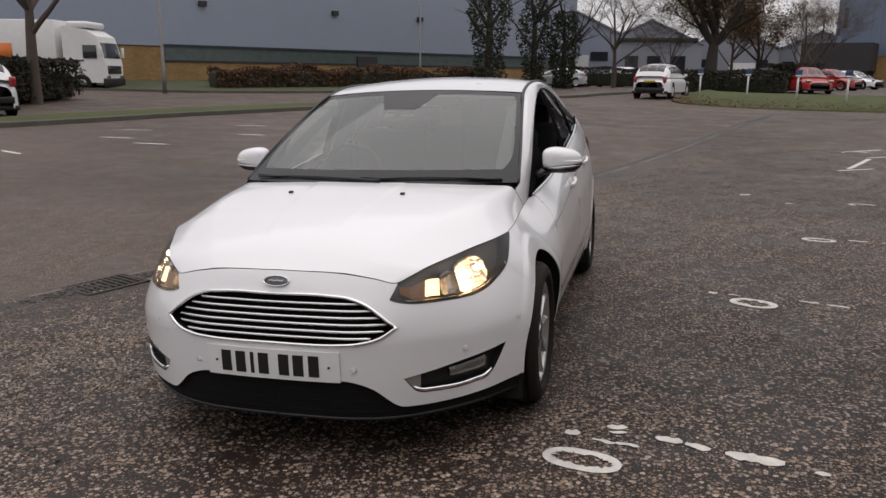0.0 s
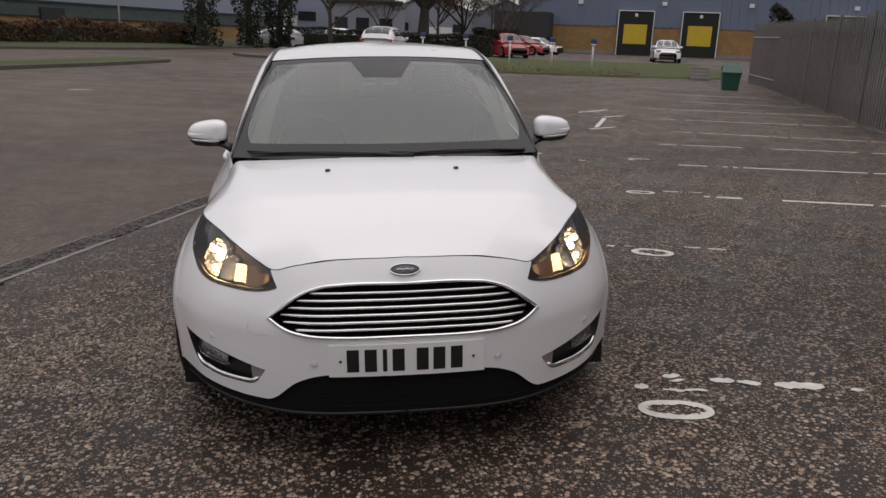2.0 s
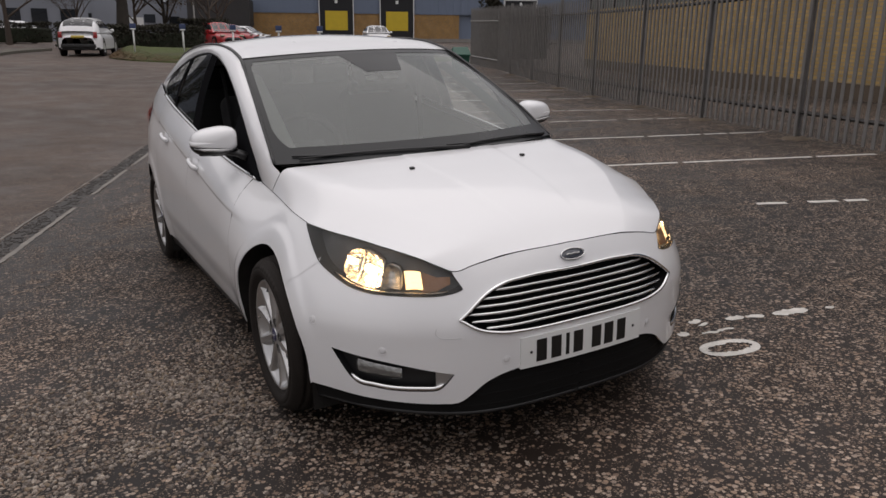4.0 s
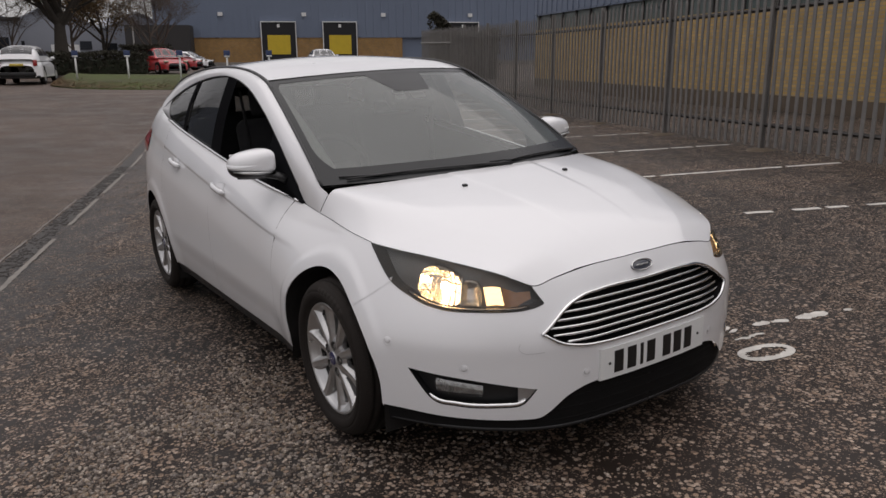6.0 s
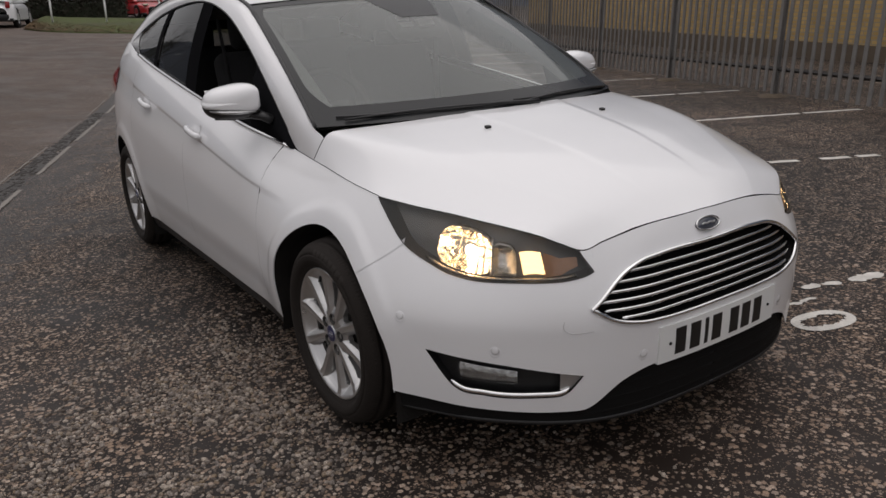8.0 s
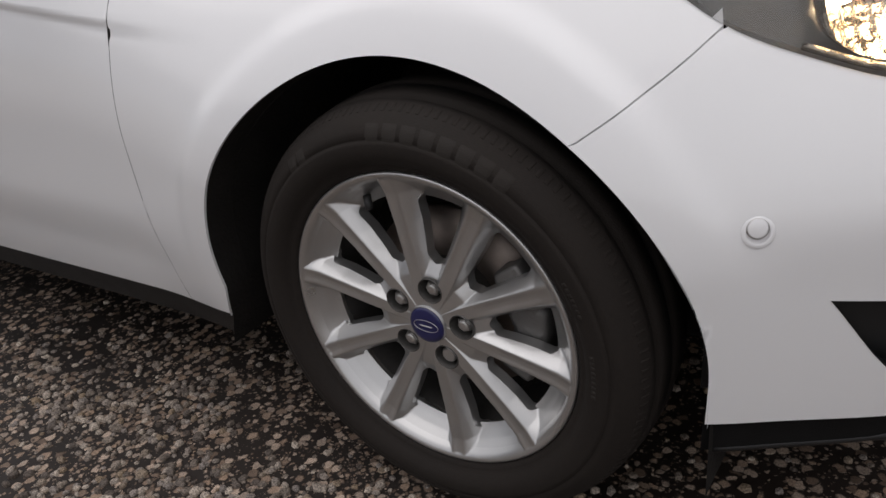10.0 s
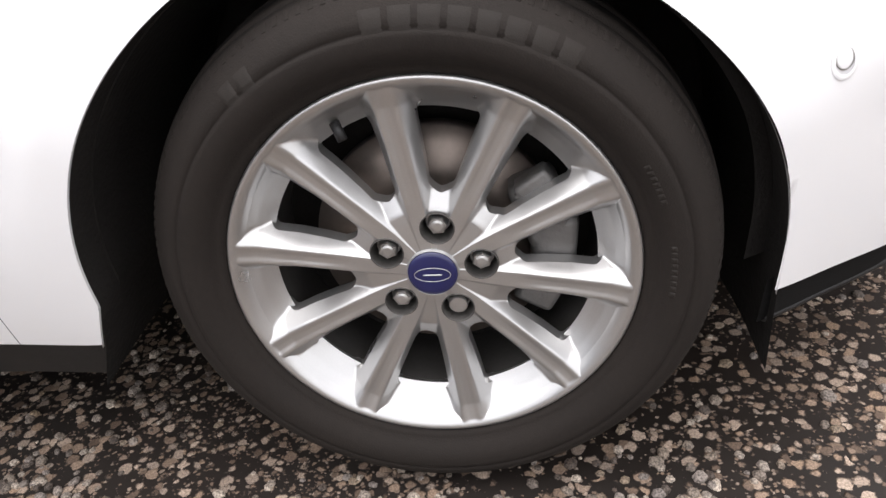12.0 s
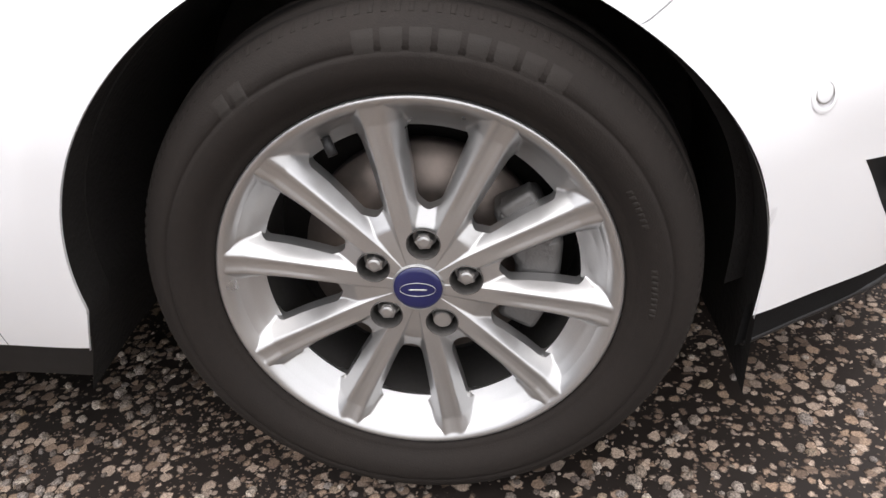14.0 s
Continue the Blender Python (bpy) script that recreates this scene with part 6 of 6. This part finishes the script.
def hedge(name, p, q, deep, high, seed, mat, label, n, lump=.25):
    a, b = Vector(p), Vector(q)
    t = thing(name, None, label, "hedge")
    d = (b - a).normalized()
    m = Vector((d.y, -d.x))
    L = (b - a).length

    def spot(r):
        u, w = r.random(), r.uniform(-.5, .5)
        h = high * (1 - lump * .5 + lump * .5 * math.sin(u * L * 1.7 + seed) * math.cos(u * L * .6))
        z = h * (1 - r.random()**2.2)
        if r.random() < .55:
            w = math.copysign(.5, w) + r.gauss(0, .05)
        elif r.random() < .5:
            z = h + r.gauss(0, .04)
        c = a + d * (u * L) + m * (w * deep)
        return (c.x, c.y, ground_z(c.x, c.y) + .15 + z)
    tagged(make("leaves", *leaf_cloud(n, spot, .085, seed), mat, t, smooth=False), kind="stuff")
    ang = math.atan2(d.y, d.x)
    c = (a + b) / 2
    make("twig_core", *moved(box((L, deep * .72, high * .72), bevel=.12), Matrix.Translation((c.x, c.y, ground_z(c.x, c.y) + high * .42)) @ Matrix.Rotation(ang, 4, "Z")), IVY, t)


hedge("hedge", (0.7, 43.5), (8.3, 44.2), 1.6, 1.15, 1, HEDGE, "dark clipped hedge along the lawn", 9000, .1)
hedge("hedge", (8.3, 47.5), (10.5, 49.0), 1.6, 1.6, 9, HEDGE, "dark clipped hedge beside the red cars", 4000, .15)
hedge("hedge", (-21.0, 21.9), (-18.4, 14.6), 1.8, 1.30, 2, HEDGE, "dark clipped roadside hedge", 9000, .06)
hedge("hedge", (-6.4, 55), (1.0, 57), 1.2, 1.3, 4, HEDGE, "dark clipped hedge by the units", 4000, .15)
hedge("shrubs", (-20.5, 32.0), (-15.0, 38.2), 1.6, 1.25, 3, SHRUB, "red-brown winter shrubs below the warehouse", 8000, .4)
hedge("shrubs", (-15.0, 39.0), (-9.5, 46.0), 1.6, 1.25, 6, SHRUB, "red-brown winter shrubs below the warehouse", 7000, .5)
hedge("bush", (15.8, 25.5), (18.4, 24.5), 1.4, 2.7, 8, HEDGE, "straggling bush above the fence's end", 5000, .5)


# ---- vehicles ----
def parked_car(name, x, y, turn, paint, label, long=4.2, wide=1.78, high=1.5, suv=False, facing=1):
    """A small parked car: nose towards its own -y."""
    c = thing(name, Matrix.Translation((x, y, ground_z(x, y))) @ Matrix.Rotation(turn, 4, "Z"), label, "car")
    bl = .92 if not suv else 1.02
    Ltop = hermite([0, .04, .12, .28, .36, .8, .93, 1.0], [.62, .70, .76, bl - .02, bl, bl + .02, bl - .02, .78])
    half = hermite([0, .03, .1, .25, .8, .95, 1.0], [.55, .72, .84, .89, .89, .82, .66])
    low = .22 if not suv else .30

    def body(u, v):
        y_ = -long / 2 + long * u
        w, zt = half(u) * wide / 1.78, Ltop(u)
        a = math.pi * v
        cx, cz = math.cos(a), math.sin(a)
        xx = w * math.copysign(abs(cx)**.35, cx)
        zz = low + (zt - low) * cz**.42 if cz > 0 else low
        return (xx, y_, zz)
    make("body", *grid(body, 40, 24), paint, c)
    roof_f = hermite([.22, .30, .42, .55, .80, .93, .985], [bl - .03, bl + .12, high - .06, high, high - .04, high - .22, bl - .02])

    def cab(u, v, k=1.0, off=0.0):
        t = .24 + .74 * u
        zt = roof_f(t)
        a = math.pi * v
        cx, cz = math.cos(a), max(math.sin(a), 0)
        wb = half(t) * wide / 1.78 * .93
        zz = bl - .06 + (zt - bl + .06) * cz**.5
        kk = (zz - bl) / (high - bl)
        return ((wb - .17 * max(kk, 0)) * math.copysign(abs(cx)**.45, cx) * (1 + off), -long / 2 + long * t, zz + off * .1)
    shell = make("cabin", *grid(lambda u, v: cab(u, v), 36, 28), paint, c)
    for name, u0, u1, v0, v1 in (("windscreen", .02, .25, .27, .73), ("rear_window", .82, .96, .27, .73), ("side_window", .14, .45, .035, .21), ("side_window", .47, .80, .035, .21),
                                 ("side_window", .14, .45, .79, .965), ("side_window", .47, .80, .79, .965)):
        make(name, *grid(lambda p, q: cab(u0 + (u1 - u0) * p, v0 + (v1 - v0) * q, 1, .010), 10, 8), CAR_GLASS, shell, "dark window")
    for sx in (-1, 1):
        for yy in (-long * .30, long * .30):
            r = .32 if not suv else .35
            o = Matrix.Translation((sx * (wide / 2 - .09), yy, r)) @ Matrix.Rotation(0 if sx < 0 else math.pi, 4, "Z")
            w = make("wheel", *moved(lathe([(-.08, .20), (-.10, .24), (-.09, r - .02), (-.06, r), (.08, r), (.10, .22)], 28, "x"), o), RUBBER, c)
            make("wheel_rim", *moved(lathe([(-.085, 1e-3), (-.09, .06), (-.07, .12), (-.09, .19), (-.095, .21)], 20, "x"), o), SATIN, w)
            make("wheel_arch", *moved(lathe([(-.02, r + .06), (-.085, r + .06), (-.087, r - .01)], 28, "x"), o), LINER, w)
        make("head_lamp", *box((.30, .12, .13), (sx * .62, -long / 2 + .12, .70), .04), REFLECTOR, c)
        make("tail_lamp", *box((.16, .10, .26), (sx * .70, long / 2 - .06, .88), .03), TAIL_RED, c, "red tail lamp")
        make("door_mirror", *box((.16, .10, .12), (sx * (wide / 2 + .02), -long * .17, bl + .06), .03), paint, c)
    make("front_grille", *box((.9, .06, .16), (0, -long / 2 + .0, .50), .03), GLOSS_BLACK, c)
    make("lower_trim", *box((wide * .94, long * .97, .12), (0, 0, low - .0), .03), BLACK_TRIM, c)
    make("rear_bumper", *box((1.4, .08, .18), (0, long / 2 - .03, .42), .03), BLACK_TRIM, c)
    make("plate", *box((.52, .02, .11), (0, long / 2 + .0, .80 if suv else .62), .0), PLATE if not suv else material("yellow_plate", (.55, .42, .08), .4), c)
    return c


parked_car("white_crossover", 1.6, 36.2, radians(163), PAINT, "white crossover seen from behind beside the lawn", 4.1, 1.76, 1.60, True)
parked_car("red_car", 9.9, 47.0, radians(12), RED, "red hatchback parked nose-on behind the lawn", 4.0, 1.75, 1.5)
parked_car("red_car", 13.2, 57.0, radians(50), RED, "red hatchback parked at an angle behind the lawn", 4.0, 1.75, 1.45)
parked_car("white_car", 16.4, 65.0, radians(45), PAINT, "white car beside the red cars", 4.3, 1.78, 1.42)
parked_car("white_car", 20.9, 47.6, radians(-18), PAINT, "white saloon parked nose-on before the dock doors", 4.4, 1.78, 1.42)
parked_car("silver_car", -5.6, 53.0, radians(-75), SILVER, "silver coupe parked across the road", 4.2, 1.78, 1.30)
parked_car("white_car", -1.4, 58.0, radians(-40), PAINT, "white hatchback parked by the far hedge", 4.0, 1.75, 1.48)
parked_car("white_car", -16.7, 13.6, radians(240), PAINT, "white car at the roadside with red tail lamps", 4.0, 1.75, 1.48)

truck = thing("lorry", Matrix.Translation((-25.0, 30.4, ground_z(-25.0, 30.4) - .15)) @ Matrix.Rotation(radians(105), 4, "Z") @ Matrix.Scale(.9, 4), "white articulated lorry with an orange panel", "lorry")
cab_p = [(0, .55), (-.02, 1.5), (.10, 2.2), (.32, 3.0), (.9, 3.35), (2.0, 3.55), (2.2, 3.5), (2.2, .6)]
cv2 = [(s * (1.2 - (.06 if i in (0, 1, 2, 3) else 0)), y, z) for s in (-1, 1) for i, (y, z) in enumerate(cab_p)]
n8 = len(cab_p)
make("cab", cv2, [tuple(range(n8))[::-1], tuple(range(n8, 2 * n8))] + [(i, (i + 1) % n8, n8 + (i + 1) % n8, n8 + i) for i in range(n8)], WHITE_METAL, truck, smooth=False)
make("windscreen", *box((2.1, .06, .85), (0, .14, 2.28), .03, Matrix.Rotation(radians(-14), 4, "X")), CAR_GLASS, truck)
make("grille", *box((1.7, .08, .45), (0, -.02, 1.25), .04), GLOSS_BLACK, truck)
make("bumper", *box((2.4, .25, .5), (0, .02, .55), .06), BLACK_TRIM, truck)
for s in (-1, 1):
    make("side_window", *box((.04, .75, .7), (s * 1.2, .75, 2.2), .02), CAR_GLASS, truck)
    make("wing_mirror", *box((.18, .12, .55), (s * 1.42, .05, 2.2), .03), WHITE_METAL, truck)
    make("head_lamp", *box((.4, .08, .2), (s * .85, -.03, .85), .03), REFLECTOR, truck)
    for yy in (1.3, 3.6, 10.5, 11.8):
        make("wheel", *moved(lathe([(-.15, .25), (-.17, .32), (-.14, .50), (.14, .50), (.16, .3)], 28, "x"), Matrix.Translation((s * 1.05, yy, .5))), RUBBER, truck)
make("trailer", *box((2.5, 13.6, 2.85), (0, 9.35, 2.42), .04), WHITE_METAL, truck, "white box trailer")
make("orange_panel", *box((.02, 3.4, 1.0), (-1.262, 6.6, 2.1), 0), ORANGE, truck)
make("orange_panel", *box((.02, 3.4, 1.0), (1.262, 6.6, 2.1), 0), ORANGE, truck)
make("chassis", *box((1.8, 12.5, .35), (0, 7.5, .85), .03), BLACK_TRIM, truck)
make("roof_deflector", *box((2.2, 1.2, .34), (0, 1.4, 3.62), .12), WHITE_METAL, truck)

# ---- small things ----
sign_proto = None
for x, y in ((3.25, 34.2), (5.2, 33.4), (6.9, 31.4), (8.45, 29.9), (10.1, 29.4)):
    m = Matrix.Translation((x, y, ground_z(x, y) + .12)) @ Matrix.Rotation(radians(-12), 4, "Z")
    if sign_proto is None:
        sign_proto = thing("bay_sign", m, "small dark blue bay sign on a white post in the grass", "sign", "bay signs")
        make("post", *tube([(0, 0, 0), (0, 0, 1.15)], .038, 8), WHITE_METAL, sign_proto)
        make("board", *box((.26, .03, .28), (0, -.05, 1.15), .01), SIGN_BLUE, sign_proto)
        make("board_stripe", *box((.22, .01, .06), (0, -.068, 1.05), 0), WHITE_METAL, sign_proto)
    else:
        copy_thing(sign_proto, m)
bx, by = 11.95, 20.6
grit = thing("grit_bin", Matrix.Translation((bx, by, ground_z(bx, by))) @ Matrix.Rotation(radians(-20), 4, "Z") @ Matrix.Scale(.86, 4), "green plastic grit bin with a sloping lid", "grit bin")
make("tub", [(-.27, -.26, 0), (.27, -.26, 0), (.27, .26, 0), (-.27, .26, 0), (-.33, -.30, .62), (.33, -.30, .62), (.33, .30, .74), (-.33, .30, .74)], [(0, 3, 2, 1), (0, 1, 5, 4), (1, 2, 6, 5), (2, 3, 7, 6), (3, 0, 4, 7)], GREEN_BIN, grit, smooth=False)
make("lid", [(-.36, -.34, .60), (.36, -.34, .60), (.36, .34, .73), (-.36, .34, .73), (-.36, -.34, .65), (.36, -.34, .65), (.30, .02, .93), (-.30, .02, .93), (.36, .34, .78), (-.36, .34, .78)], [(0, 3, 2, 1), (0, 1, 5, 4), (4, 5, 6, 7), (7, 6, 8, 9), (2, 3, 9, 8), (1, 2, 8, 6, 5), (3, 0, 4, 7, 9)], GREEN_BIN, grit, smooth=False)
steps = thing("concrete_steps", Matrix.Translation((13.4, 25.9, ground_z(13.4, 25.9))) @ Matrix.Rotation(radians(-20), 4, "Z"), "low flight of concrete steps beside the lawn", "steps")
for i in range(4):
    make("step", *box((.75, .34, .12), (0, i * .32, .06 + .12 * i), .01), CONCRETE, steps, smooth=False)
for x, y, h, lab in ((-20.7, 28.3, 9.0, "tall grey street lamp on the far kerb"), (-14.9, 50.0, 6.7, "grey street lamp before the blue warehouse"), (12.4, 66, 8.0, "tall grey street lamp behind the trees")):
    lamp_ob = thing("street_lamp", Matrix.Translation((x, y, ground_z(x, y))), lab, "street lamp", "street lamps")
    make("pole", *tube([(0, 0, 0), (0, 0, 1.2), (0, 0, 1.25), (0, 0, h)], [.10, .10, .065, .05], 10), GALV, lamp_ob)
    make("arm", *tube([(0, 0, h), (.5, -.1, h + .12), (1.2, -.2, h + .15)], .035, 8), GALV, lamp_ob)
    make("lantern", *box((.75, .28, .13), (1.3, -.2, h + .12), .05), WHITE_METAL, lamp_ob)
# fallen leaves on the lawn's edge and under the large tree
lv, lf = [], []
for _ in range(5200):
    x, y, z = lawn_spot(rng.random()**2.2 * .75, abs(rng.gauss(0, 1.5)))
    z += .012
    r, a = rng.uniform(.025, .06), rng.uniform(0, 6.28)
    k = len(lv)
    lv += [(x + r * math.cos(a + q * 1.57) * (1 if q % 2 else .6), y + r * math.sin(a + q * 1.57) * (1 if q % 2 else .6), z + rng.uniform(0, .025)) for q in range(4)]
    lf.append((k, k + 1, k + 2, k + 3))
tagged(make("fallen_leaves", lv, lf, AUTUMN, smooth=False), "brown fallen leaves scattered on the lawn's edge", "leaves", kind="stuff")
# dark leaf scraps blown over the asphalt
bv, bf = [], []
for _ in range(420):
    x, y = rng.uniform(-5, 6), rng.uniform(-2.2, 8)
    if -1.05 < x < 1.0 and y > -.95:
        continue
    r, a = rng.uniform(.008, .020), rng.uniform(0, 6.28)
    k = len(bv)
    bv += [(x + r * math.cos(a + q * 1.57) * (1 if q % 2 else .55), y + r * math.sin(a + q * 1.57) * (1 if q % 2 else .55), ground_z(x, y) + .005 + rng.uniform(0, .008)) for q in range(4)]
    bf.append((k, k + 1, k + 2, k + 3))
tagged(make("leaf_scraps", bv, bf, DAMP, smooth=False), "dark wet leaf scraps scattered over the asphalt", "leaves", kind="stuff")
